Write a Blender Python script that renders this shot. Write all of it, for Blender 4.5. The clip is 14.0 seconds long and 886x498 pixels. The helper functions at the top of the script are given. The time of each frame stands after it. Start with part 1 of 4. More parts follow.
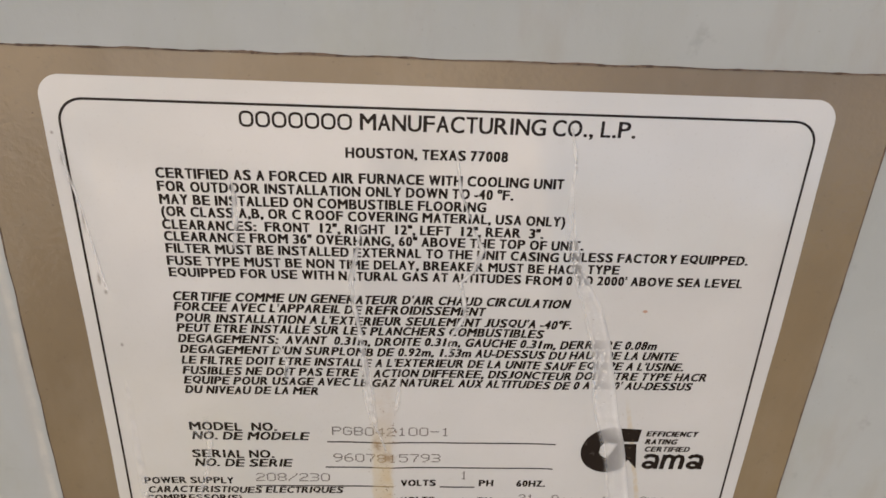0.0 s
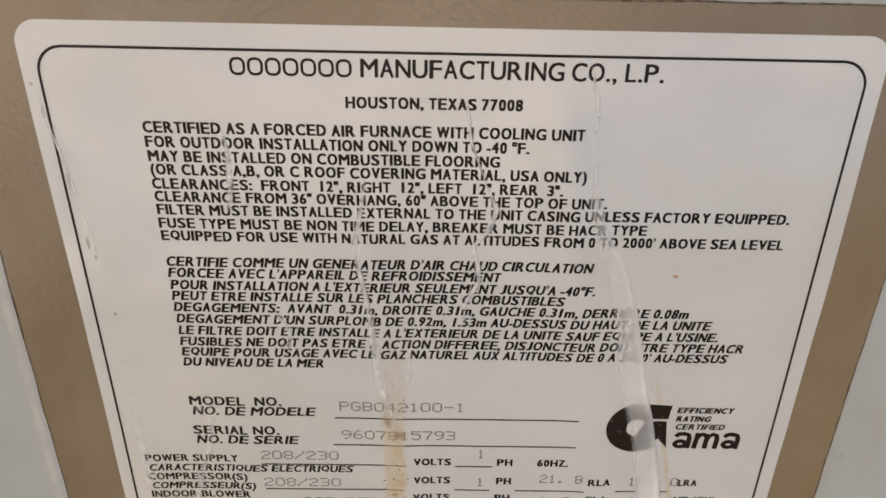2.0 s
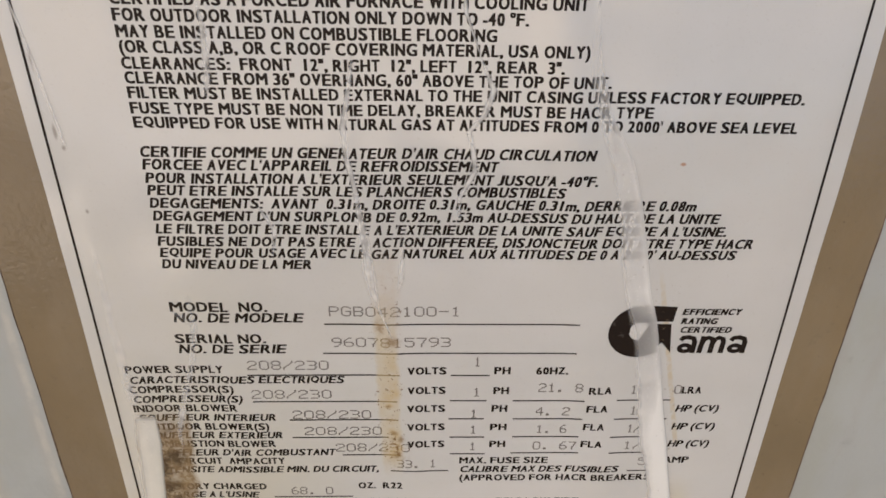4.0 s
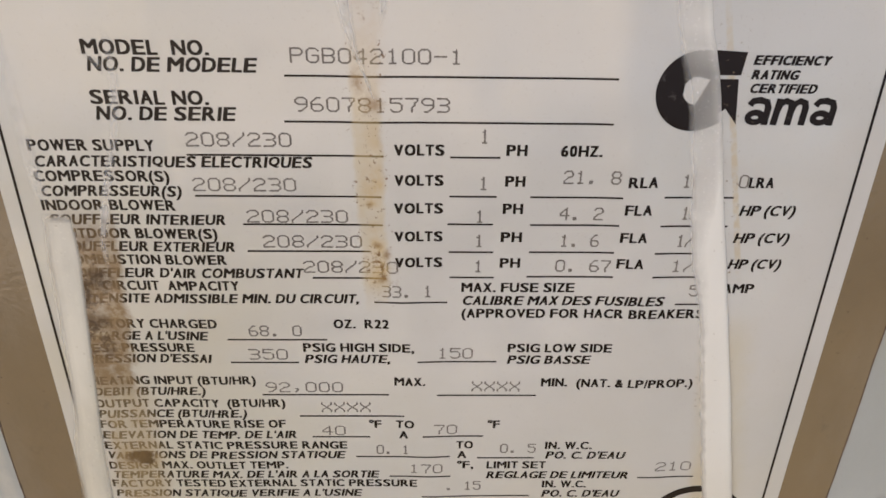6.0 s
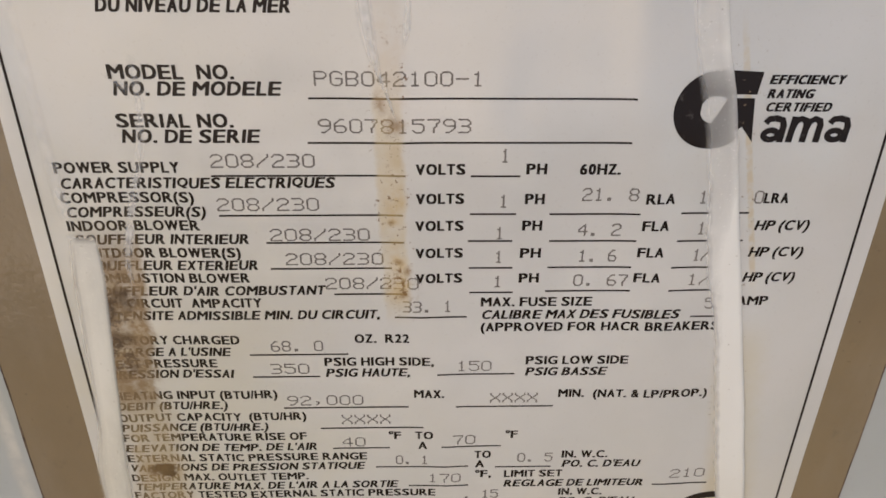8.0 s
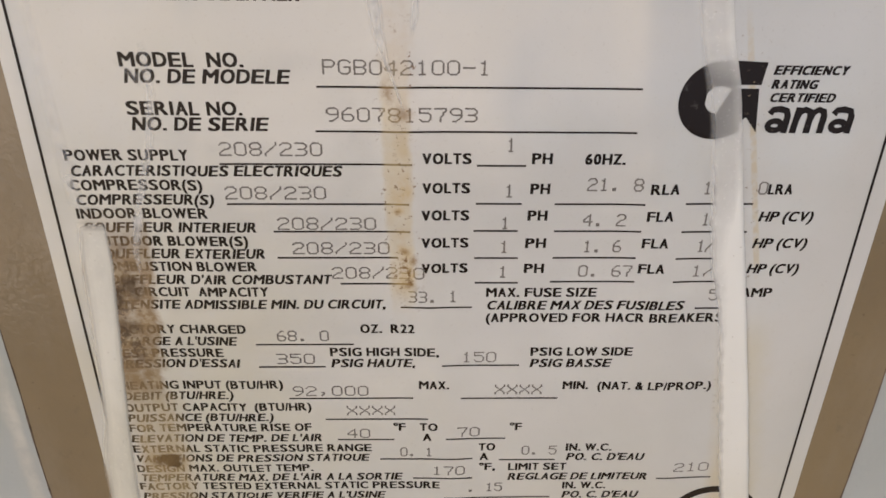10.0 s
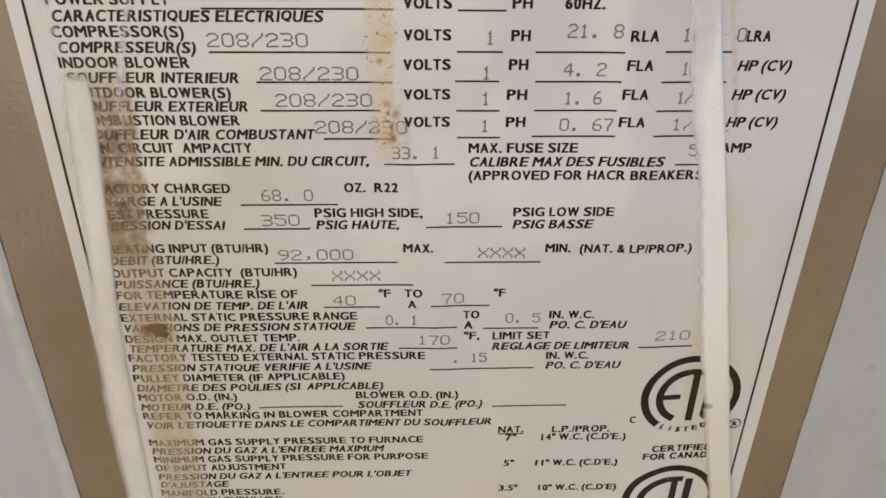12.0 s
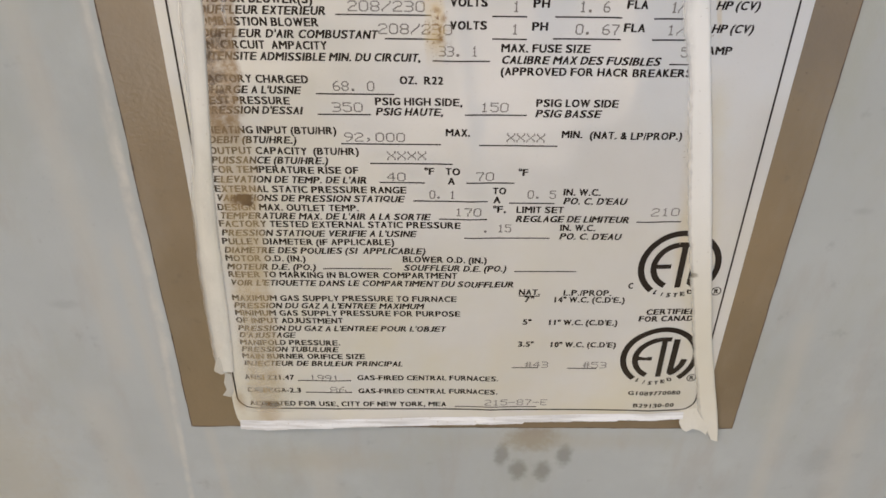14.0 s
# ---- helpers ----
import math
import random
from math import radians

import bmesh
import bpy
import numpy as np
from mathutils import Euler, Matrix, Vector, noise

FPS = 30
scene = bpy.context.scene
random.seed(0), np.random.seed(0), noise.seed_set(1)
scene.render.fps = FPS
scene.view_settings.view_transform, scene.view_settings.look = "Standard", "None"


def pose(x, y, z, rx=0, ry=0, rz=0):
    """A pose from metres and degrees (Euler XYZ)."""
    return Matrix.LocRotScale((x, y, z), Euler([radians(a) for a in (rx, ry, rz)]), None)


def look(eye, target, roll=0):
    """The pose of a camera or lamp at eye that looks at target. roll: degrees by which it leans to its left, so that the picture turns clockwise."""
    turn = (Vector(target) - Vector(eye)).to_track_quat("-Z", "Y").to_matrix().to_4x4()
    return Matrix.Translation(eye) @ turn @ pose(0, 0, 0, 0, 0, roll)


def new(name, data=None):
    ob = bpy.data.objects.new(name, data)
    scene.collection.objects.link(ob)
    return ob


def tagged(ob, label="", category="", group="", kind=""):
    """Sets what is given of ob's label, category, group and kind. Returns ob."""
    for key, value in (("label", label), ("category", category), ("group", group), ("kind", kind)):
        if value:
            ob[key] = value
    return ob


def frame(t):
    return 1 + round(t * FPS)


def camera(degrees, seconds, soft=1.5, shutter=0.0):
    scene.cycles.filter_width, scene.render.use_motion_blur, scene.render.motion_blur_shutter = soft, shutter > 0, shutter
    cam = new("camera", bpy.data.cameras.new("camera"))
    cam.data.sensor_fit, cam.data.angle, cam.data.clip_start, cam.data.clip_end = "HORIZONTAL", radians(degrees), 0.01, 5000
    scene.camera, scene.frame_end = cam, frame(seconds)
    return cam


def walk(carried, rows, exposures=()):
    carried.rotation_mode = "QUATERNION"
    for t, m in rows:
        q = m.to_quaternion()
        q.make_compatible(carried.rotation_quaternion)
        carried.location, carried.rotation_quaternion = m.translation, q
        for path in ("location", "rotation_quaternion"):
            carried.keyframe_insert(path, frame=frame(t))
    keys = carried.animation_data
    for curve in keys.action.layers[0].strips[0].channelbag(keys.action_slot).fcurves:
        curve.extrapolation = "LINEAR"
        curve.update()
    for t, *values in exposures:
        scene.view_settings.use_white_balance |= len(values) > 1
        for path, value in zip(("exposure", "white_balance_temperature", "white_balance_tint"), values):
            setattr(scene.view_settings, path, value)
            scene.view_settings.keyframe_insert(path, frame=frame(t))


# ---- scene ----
# The camera, hand-held and close to the label. The path is in the panel's own upright frame (metres, z up along
# the panel from its foot); LEANT then tips panel and path back together, as the panel leans on the wall.
LEANT = pose(0, 0, 0, -32)
cam = camera(58.0, 14.0, soft=1.65)
PATH = [
    (0, -0.00958, -0.18365, 0.91952, 62.496, -2.424, -2.095),
    (0.5, 0.00334, -0.18283, 0.90652, 60.996, -2.084, -1.319),
    (1, 0.00147, -0.17681, 0.90501, 61.774, -1.180, -1.019),
    (1.5, -0.00142, -0.17449, 0.90665, 61.067, -0.882, -0.430),
    (2, -0.00362, -0.17266, 0.90670, 61.461, -1.042, -0.238),
    (2.5, -0.00705, -0.17084, 0.90707, 61.021, -1.106, -0.566),
    (3, -0.00792, -0.17317, 0.90926, 61.576, -1.122, -0.812),
    (3.5, -0.00686, -0.16826, 0.91128, 61.941, -0.611, -0.949),
    (4, -0.00462, -0.17100, 0.88555, 58.894, -0.941, -1.248),
    (4.2, -0.00268, -0.17380, 0.86666, 58.333, -0.852, -1.008),
    (6.3, -0.00074, -0.15801, 0.80749, 60.893, -0.768, -0.878),
    (6.5, 0.00096, -0.15564, 0.81069, 60.465, -0.716, -0.828),
    (7, -0.00451, -0.15340, 0.80945, 60.722, -0.847, -1.051),
    (7.5, -0.00729, -0.15325, 0.81040, 60.244, -1.106, -1.345),
    (8, -0.00725, -0.15785, 0.81406, 60.208, -0.544, -1.505),
    (8.2, -0.00910, -0.15946, 0.81380, 60.567, -0.572, -1.634),
    (10.5, -0.00783, -0.16213, 0.80751, 60.980, -0.710, -1.134),
    (11, -0.00962, -0.16691, 0.79634, 60.813, -1.189, -1.774),
    (11.5, -0.00931, -0.17314, 0.78831, 60.655, -0.216, -1.612),
    (12, -0.00570, -0.17737, 0.78561, 59.536, -0.627, -1.808),
    (12.5, -0.00014, -0.18172, 0.78311, 58.919, -0.539, -1.455),
    (13, -0.00451, -0.18450, 0.77701, 57.458, -0.726, -0.936),
    (13.5, -0.00588, -0.19457, 0.76820, 55.736, -0.850, -0.918),
    (14, -0.01319, -0.22951, 0.79216, 55.994, -0.808, -0.399),
]
walk(cam, [(t, LEANT @ pose(x, y, z, rx, ry, rz)) for t, x, y, z, rx, ry, rz in PATH], [(0, 0.19, 7380, 8.5), (1.5, 0.06, 7380, 8.5), (3, 0.13, 7380, 8.5), (4, 0.10, 7380, 8.5), (7, 0.05, 7320, 8), (8.2, 0.03, 7320, 8), (11, 0.07, 7280, 8), (13, 0.11, 7150, 7), (14, 0.15, 7080, 6.5)])

# ---- light: an open sky with thin broken cloud ----
world = bpy.data.worlds.new("sky")
scene.world = world
world.use_nodes = True
wt = world.node_tree
sky = wt.nodes.new("ShaderNodeTexSky")
sky.sky_type, sky.sun_disc = "NISHITA", False
sky.sun_elevation, sky.sun_rotation = radians(60), radians(267)
sky.air_density, sky.dust_density, sky.ozone_density = 1.0, 0.3, 4.0
cloud_place = wt.nodes.new("ShaderNodeMapping")
cloud_place.inputs["Scale"].default_value = (1.0, 1.0, 1.22)
cloud_place.inputs["Location"].default_value = (-4.34, 4.64, 1.46)
cloud_noise = wt.nodes.new("ShaderNodeTexNoise")
cloud_noise.inputs["Scale"].default_value, cloud_noise.inputs["Detail"].default_value = 2.83, 5.0
cloud_cover = wt.nodes.new("ShaderNodeMapRange")
cloud_cover.interpolation_type = "SMOOTHSTEP"
for key, v in (("From Min", 0.42), ("From Max", 0.66), ("To Min", 0.0), ("To Max", 1.0)):
    cloud_cover.inputs[key].default_value = v
cloud_mix = wt.nodes.new("ShaderNodeMix")
cloud_mix.data_type = "RGBA"
cloud_mix.inputs[7].default_value = (10.8, 9.3, 8.4, 1)
wt.links.new(wt.nodes.new("ShaderNodeTexCoord").outputs["Generated"], cloud_place.inputs[0])
wt.links.new(cloud_place.outputs[0], cloud_noise.inputs["Vector"])
wt.links.new(cloud_noise.outputs["Fac"], cloud_cover.inputs["Value"])
wt.links.new(cloud_cover.outputs["Result"], cloud_mix.inputs["Factor"])
wt.links.new(sky.outputs[0], cloud_mix.inputs[6])
wt.links.new(cloud_mix.outputs[2], wt.nodes["Background"].inputs[0])
wt.nodes["Background"].inputs[1].default_value = 0.14
sun_data = bpy.data.lights.new("sun", "SUN")
sun_data.energy, sun_data.angle, sun_data.color = 0.95, radians(18), (1.0, 0.86, 0.70)
sun = new("sun", sun_data)
sun.matrix_world = look((-2.0, -0.1, 3.8 + 0.7), (0, 0, 0.7))

MM = 0.001
BASE = 0.55          # from the panel's foot up to the label's lower edge, along the panel


# ---- node helpers ----
class Graph:
    """A material's nodes, with short calls for arithmetic and textures."""

    def __init__(self, name):
        self.mat = bpy.data.materials.new(name)
        self.mat.use_nodes = True
        self.tree = self.mat.node_tree
        self.shader = self.tree.nodes["Principled BSDF"]
        self.place = self.tree.nodes.new("ShaderNodeTexCoord").outputs["Object"]
        split = self.tree.nodes.new("ShaderNodeSeparateXYZ")
        self.tree.links.new(self.place, split.inputs[0])
        self.x, self.z = split.outputs[0], split.outputs[2]

    def put(self, value, socket):
        if isinstance(value, bpy.types.NodeSocket):
            self.tree.links.new(value, socket)
        elif isinstance(value, tuple) and len(value) == 3 and socket.type == "RGBA":
            socket.default_value = (*value, 1)
        else:
            socket.default_value = value

    def math(self, kind, a, b=0.0, clamp=False):
        node = self.tree.nodes.new("ShaderNodeMath")
        node.operation, node.use_clamp = kind, clamp
        self.put(a, node.inputs[0])
        self.put(b, node.inputs[1])
        return node.outputs[0]

    def mul(self, a, b, clamp=False):
        return self.math("MULTIPLY", a, b, clamp)

    def add(self, a, b, clamp=False):
        return self.math("ADD", a, b, clamp)

    def noise(self, scale, detail=4.0, rough=0.55, stretch=None, offset=0.0):
        node = self.tree.nodes.new("ShaderNodeTexNoise")
        node.inputs["Scale"].default_value, node.inputs["Detail"].default_value = scale, detail
        node.inputs["Roughness"].default_value = rough
        move = self.tree.nodes.new("ShaderNodeMapping")
        move.inputs["Scale"].default_value = stretch or (1, 1, 1)
        move.inputs["Location"].default_value = (offset, offset, offset)
        self.tree.links.new(self.place, move.inputs[0])
        self.tree.links.new(move.outputs[0], node.inputs["Vector"])
        return node.outputs["Fac"]

    def ramp(self, value, low, high, to_low=0.0, to_high=1.0):
        node = self.tree.nodes.new("ShaderNodeMapRange")
        node.interpolation_type = "SMOOTHSTEP"
        self.put(value, node.inputs["Value"])
        for name, v in (("From Min", low), ("From Max", high), ("To Min", to_low), ("To Max", to_high)):
            node.inputs[name].default_value = v
        return node.outputs["Result"]

    def mix(self, fac, a, b):
        node = self.tree.nodes.new("ShaderNodeMix")
        node.data_type = "RGBA"
        self.put(fac, node.inputs["Factor"])
        self.put(a, node.inputs[6])
        self.put(b, node.inputs[7])
        return node.outputs[2]

    def spot(self, x, z, wide, high, soft=0.6):
        """1 inside an ellipse (millimetres), falling off to 0, its rim broken by noise."""
        dx = self.mul(self.add(self.x, -x * MM), 1 / (wide * MM))
        dz = self.mul(self.add(self.z, -z * MM), 1 / (high * MM))
        d = self.math("SQRT", self.add(self.mul(dx, dx), self.mul(dz, dz)))
        d = self.add(d, self.mul(self.add(self.noise(260, 5, 0.65), -0.5), 1.3))
        return self.ramp(d, 1.0 - soft, 1.0 + soft * 0.4, 1.0, 0.0)

    def band(self, x0, z0, x1, z1, half, soft=0.5):
        """1 along an upright band from (x0, z0) up to (x1, z1), millimetres."""
        slope = (x1 - x0) / (z1 - z0)
        mid = self.add(self.mul(self.z, slope), (x0 - slope * z0) * MM)
        d = self.math("ABSOLUTE", self.math("SUBTRACT", self.x, mid))
        d = self.add(self.mul(d, 1 / (half * MM)), self.mul(self.add(self.noise(170, 5, 0.6), -0.5), 0.9))
        side = self.ramp(d, 1.0 - soft, 1.0 + soft * 0.3, 1.0, 0.0)
        ends = self.mul(self.ramp(self.z, (z0 - 6) * MM, (z0 + 6) * MM), self.ramp(self.z, (z1 - 10) * MM, (z1 + 8) * MM, 1.0, 0.0))
        return self.mul(side, ends)

    def bump(self, height, strength=0.3, distance=0.0005):
        node = self.tree.nodes.new("ShaderNodeBump")
        node.inputs["Strength"].default_value, node.inputs["Distance"].default_value = strength, distance
        self.put(height, node.inputs["Height"])
        self.put(node.outputs[0], self.shader.inputs["Normal"])

    def finish(self, color, rough=0.5, **more):
        self.put(color, self.shader.inputs["Base Color"])
        self.put(rough, self.shader.inputs["Roughness"])
        for key, value in more.items():
            self.put(value, self.shader.inputs[key.replace("_", " ")])
        return self.mat


def stained(g, color, threads=True):
    """threads: on bare paper, where thin stains show. Lays the label's rust runs, soil and yellowing, with some warm
    light painted in, over a colour.
    """
    fine = g.noise(900, 4, 0.7)
    grain = g.noise(330, 5, 0.65, offset=0.3)
    cloudy = g.noise(28, 4)
    # aged yellowing, pushed stronger left and low to colour in warm reflected light
    yellow = g.mul(g.ramp(cloudy, 0.3, 0.75, 0.3, 1.0), g.add(g.ramp(g.z, 0.0, 0.17, 1.0, 0.0), g.mul(g.ramp(g.x, -0.095, 0.02, 0.9, 0.0), g.ramp(g.z, 0.15, 0.27, 1.0, 0.1)), True))
    color = g.mix(g.mul(yellow, 0.60 if threads else 0.05), color, (0.74, 0.66, 0.44))
    run = g.mul(g.band(-13.0, 157, -14.2, 214, 3.3, 0.35), g.ramp(g.noise(95, 4, 0.6, offset=0.8), 0.25, 0.7, 0.45, 1.0))
    color = g.mix(g.mul(run, 0.55), color, (0.68, 0.53, 0.28))
    film_tint = g.mul(g.band(-13.2, 206, -14.2, 231, 4.2, 0.7), g.ramp(grain, 0.3, 0.7, 0.4, 1.0))
    color = g.mix(g.mul(film_tint, 0.30 if threads else 0.1), color, (0.58, 0.44, 0.30))
    for x, z, wide, high, deep in ((-13.0, 186.0, 2.6, 5.0, 0.75), (-12.8, 196.5, 2.8, 4.0, 0.4), (-13.6, 181.2, 1.4, 1.6, 0.8), (-12.6, 170.5, 2.2, 2.2, 0.75), (-12.0, 164.0, 3.0, 5.0, 0.6), (-13.0, 175.5, 2.0, 2.4, 0.35)):
        color = g.mix(g.mul(g.mul(g.spot(x, z, wide, high, 0.9), g.ramp(grain, 0.3, 0.6, 0.4, 1.0)), deep * 0.7), color, (0.62, 0.40, 0.12))
    for x, z, wide, high in ((-12.6, 203.4, 2.2, 2.6), (-13.8, 180.8, 0.9, 0.9), (-12.4, 170.6, 1.5, 0.9), (-15.6, 208.6, 1.4, 3.0), (-10.4, 168.2, 1.0, 1.4), (-11.2, 161.6, 1.6, 1.6)):
        color = g.mix(g.mul(g.mul(g.spot(x, z, wide, high, 0.9), g.ramp(grain, 0.35, 0.6, 0.2, 1.0)), 0.7), color, (0.33, 0.19, 0.08))
    specks = g.mul(g.band(-12.6, 156, -13.8, 222, 4.6, 0.3), g.ramp(fine, 0.615, 0.665))
    color = g.mix(g.mul(specks, 0.85), color, (0.22, 0.11, 0.045))
    spill = g.mul(g.spot(-11.5, 164.5, 3.4, 6.0, 0.9), g.ramp(fine, 0.50, 0.60))
    color = g.mix(g.mul(spill, 0.75), color, (0.30, 0.17, 0.07))
    left = g.mul(g.band(-80.5, 128, -77.5, 176, 8.0, 0.25), g.ramp(grain, 0.25, 0.60, 0.55, 0.97))
    color = g.mix(g.mul(left, 1.0 if threads else 0.78), color, (0.32, 0.215, 0.115))
    left = g.mul(g.band(-80.5, 128, -78.0, 173, 7.0, 0.3), g.ramp(g.noise(210, 5, 0.7, offset=1.7), 0.52, 0.62))
    color = g.mix(g.mul(left, 0.5 if threads else 0.25), color, (0.58, 0.48, 0.34))
    mottle = g.mul(g.band(-80.0, 140, -79.5, 172, 5.5, 0.5), g.ramp(g.noise(380, 5, 0.7, offset=3.3), 0.50, 0.60))
    color = g.mix(g.mul(mottle, 0.8), color, (0.13, 0.085, 0.055))
    low = g.mul(g.band(-78.0, 10, -76.5, 128, 7.5), g.ramp(grain, 0.2, 0.7, 0.35, 0.85))
    color = g.mix(g.mul(low, 0.85 if threads else 0.75), color, (0.53, 0.40, 0.225))
    side = g.mul(g.band(86.0, 40, 72.5, 150, 6.0, 0.9), g.ramp(cloudy, 0.3, 0.7, 0.5, 1.0))
    color = g.mix(g.mul(side, 0.45 if threads else 0.0), color, (0.69, 0.60, 0.37))
    dull = g.mul(g.band(75.5, 70, 67.0, 150, 3.0, 0.9), g.ramp(cloudy, 0.35, 0.7, 0.4, 1.0))
    color = g.mix(g.mul(dull, 0.5 if threads else 0.0), color, (0.66, 0.54, 0.33))
    thread = g.mul(g.band(70.6, 165, 57.7, 222, 0.8), g.ramp(grain, 0.3, 0.6))
    color = g.mix(g.mul(thread, 0.55 if threads else 0.0), color, (0.66, 0.52, 0.30))
    dust = g.mul(g.band(72.5, 120, 58.0, 225, 5.5), g.ramp(fine, 0.64, 0.685))
    color = g.mix(g.mul(dust, 0.8), color, (0.30, 0.22, 0.14))
    for x, z, wide, high, deep in ((-81.0, 158, 3.0, 4.0, 0.95), (-76.0, 161, 3.0, 3.6, 0.75), (-79.5, 150, 4.0, 3.0, 0.6), (-82.0, 168, 3.0, 3.5, 0.5), (-76.2, 106.6, 4.2, 2.0, 0.95), (-78.5, 13.0, 3.6, 2.4, 0.8)):
        color = g.mix(g.mul(g.mul(g.spot(x, z, wide, high), g.ramp(grain, 0.3, 0.55, 0.35, 1.0)), deep), color, (0.085, 0.055, 0.035))
    for x, z, wide, high in ((-91.3, 296.5, 0.5, 1.8), (-90.2, 290.5, 0.6, 2.0), (-87.6, 263.5, 0.45, 1.8), (-86.4, 259.5, 0.6, 0.8), (-88.8, 280.0, 0.5, 3.0), (-84.6, 243.0, 0.5, 0.7), (40.5, 259.5, 0.5, 0.5), (-92.6, 303.0, 0.5, 0.5)):
        color = g.mix(g.mul(g.spot(x, z, wide, high, 0.8), 0.6), color, (0.20, 0.16, 0.13))
    color = g.mix(g.mul(g.spot(57.2, 256.2, 0.7, 0.45, 0.6), 0.75), color, (0.50, 0.21, 0.09))
    for x, z, wide, high in ((-76.0, 107.6, 3.6, 1.7), (-74.6, 105.6, 2.0, 1.4), (-76.6, 12.8, 4.4, 1.7)):
        color = g.mix(g.mul(g.spot(x, z, wide, high, 0.4), 1.0), color, (0.07, 0.042, 0.024))
    for x, z, wide, high in ((-78.0, 8, 5.0, 8.0), (-77.0, 107, 6.0, 5.0), (-88.5, 14, 2.5, 6.0)):
        color = g.mix(g.mul(g.spot(x, z, wide, high, 0.9), 0.45), color, (0.40, 0.26, 0.12))
    return color


# ---- materials ----
def make_sheet_material():
    g = Graph("label_paper")
    tone = g.noise(45, 4)
    color = g.mix(g.ramp(tone, 0.3, 0.7), (0.725, 0.715, 0.70), (0.70, 0.69, 0.67))
    color = g.mix(g.mul(g.ramp(g.noise(1600, 2), 0.62, 0.75), 0.10), color, (0.35, 0.30, 0.24))
    color = stained(g, color)
    wave = g.add(g.noise(13, 1, 0.4, stretch=(1.0, 1.0, 0.7)), g.mul(g.noise(48, 1, 0.4), 0.10))
    g.bump(wave, 0.7, 0.012)
    return g.finish(color, g.ramp(g.noise(60, 3, offset=0.7), 0.3, 0.7, 0.08, 0.15), IOR=1.55, Coat_Weight=0.75, Coat_Roughness=0.05, Coat_IOR=1.5)


def make_ink(name, tint, fade, spread):
    g = Graph(name)
    patch = g.mul(g.ramp(g.noise(420, 4, 0.7), 0.60 - spread, 0.78), fade)
    color = g.mix(patch, tint, (0.30, 0.28, 0.26))
    return g.finish(stained(g, color, False), 0.25, IOR=1.3)


def make_film(name, cover, rough, aged=0.3, reach=0.19):
    """Loose plastic film; its mesh says how milky it is from place to place."""
    g = Graph(name)
    node = g.tree.nodes.new("ShaderNodeAttribute")
    node.attribute_name = "cover"
    thick = g.ramp(node.outputs["Fac"], 0.4, 1.0)
    color = g.mix(g.ramp(g.noise(35, 4, stretch=(1, 1, 0.3)), 0.3, 0.75), g.mix(thick, (0.97, 0.965, 0.955), (0.95, 0.945, 0.925)), g.mix(thick, (0.95, 0.94, 0.92), (0.89, 0.88, 0.85)))
    color = g.mix(g.mul(g.ramp(g.noise(700, 3), 0.68, 0.74), 0.5), color, (0.34, 0.30, 0.25))
    color = g.mix(g.mul(g.spot(79.0, 77.8, 2.0, 1.4, 0.4), 0.85), color, (0.12, 0.10, 0.09))
    color = g.mix(g.mul(g.ramp(g.noise(22, 3, stretch=(1, 1, 0.4), offset=0.9), 0.3, 0.7, 0.55, 1.0), g.ramp(g.z, 0.01, reach, aged, 0.0)), color, (0.69, 0.63, 0.47))
    worn = g.ramp(g.noise(55, 5, 0.65, stretch=(1, 1, 0.45), offset=5.0), 0.30, 0.62, 0.86, 1.0)
    milky = g.mul(g.mul(node.outputs["Fac"], cover), worn)
    specks = g.mul(g.ramp(g.noise(1500, 2), 0.62, 0.72, 0.0, 0.12), g.ramp(milky, 0.1, 0.5))
    g.bump(g.noise(90, 3, stretch=(1, 1, 0.25)), 0.2, 0.001)
    return g.finish(color, rough, Alpha=g.add(milky, specks, True))


def make_lip_material():
    g = Graph("torn_film_edge")
    streak = g.noise(420, 4, 0.65, stretch=(0.06, 1, 1))
    color = g.mix(g.ramp(streak, 0.38, 0.62), (0.93, 0.93, 0.93), (0.66, 0.65, 0.63))
    color = g.mix(g.mul(g.ramp(g.noise(700, 3), 0.66, 0.72), 0.6), color, (0.42, 0.33, 0.20))
    g.bump(streak, 0.5, 0.0006)
    return g.finish(color, 0.3)


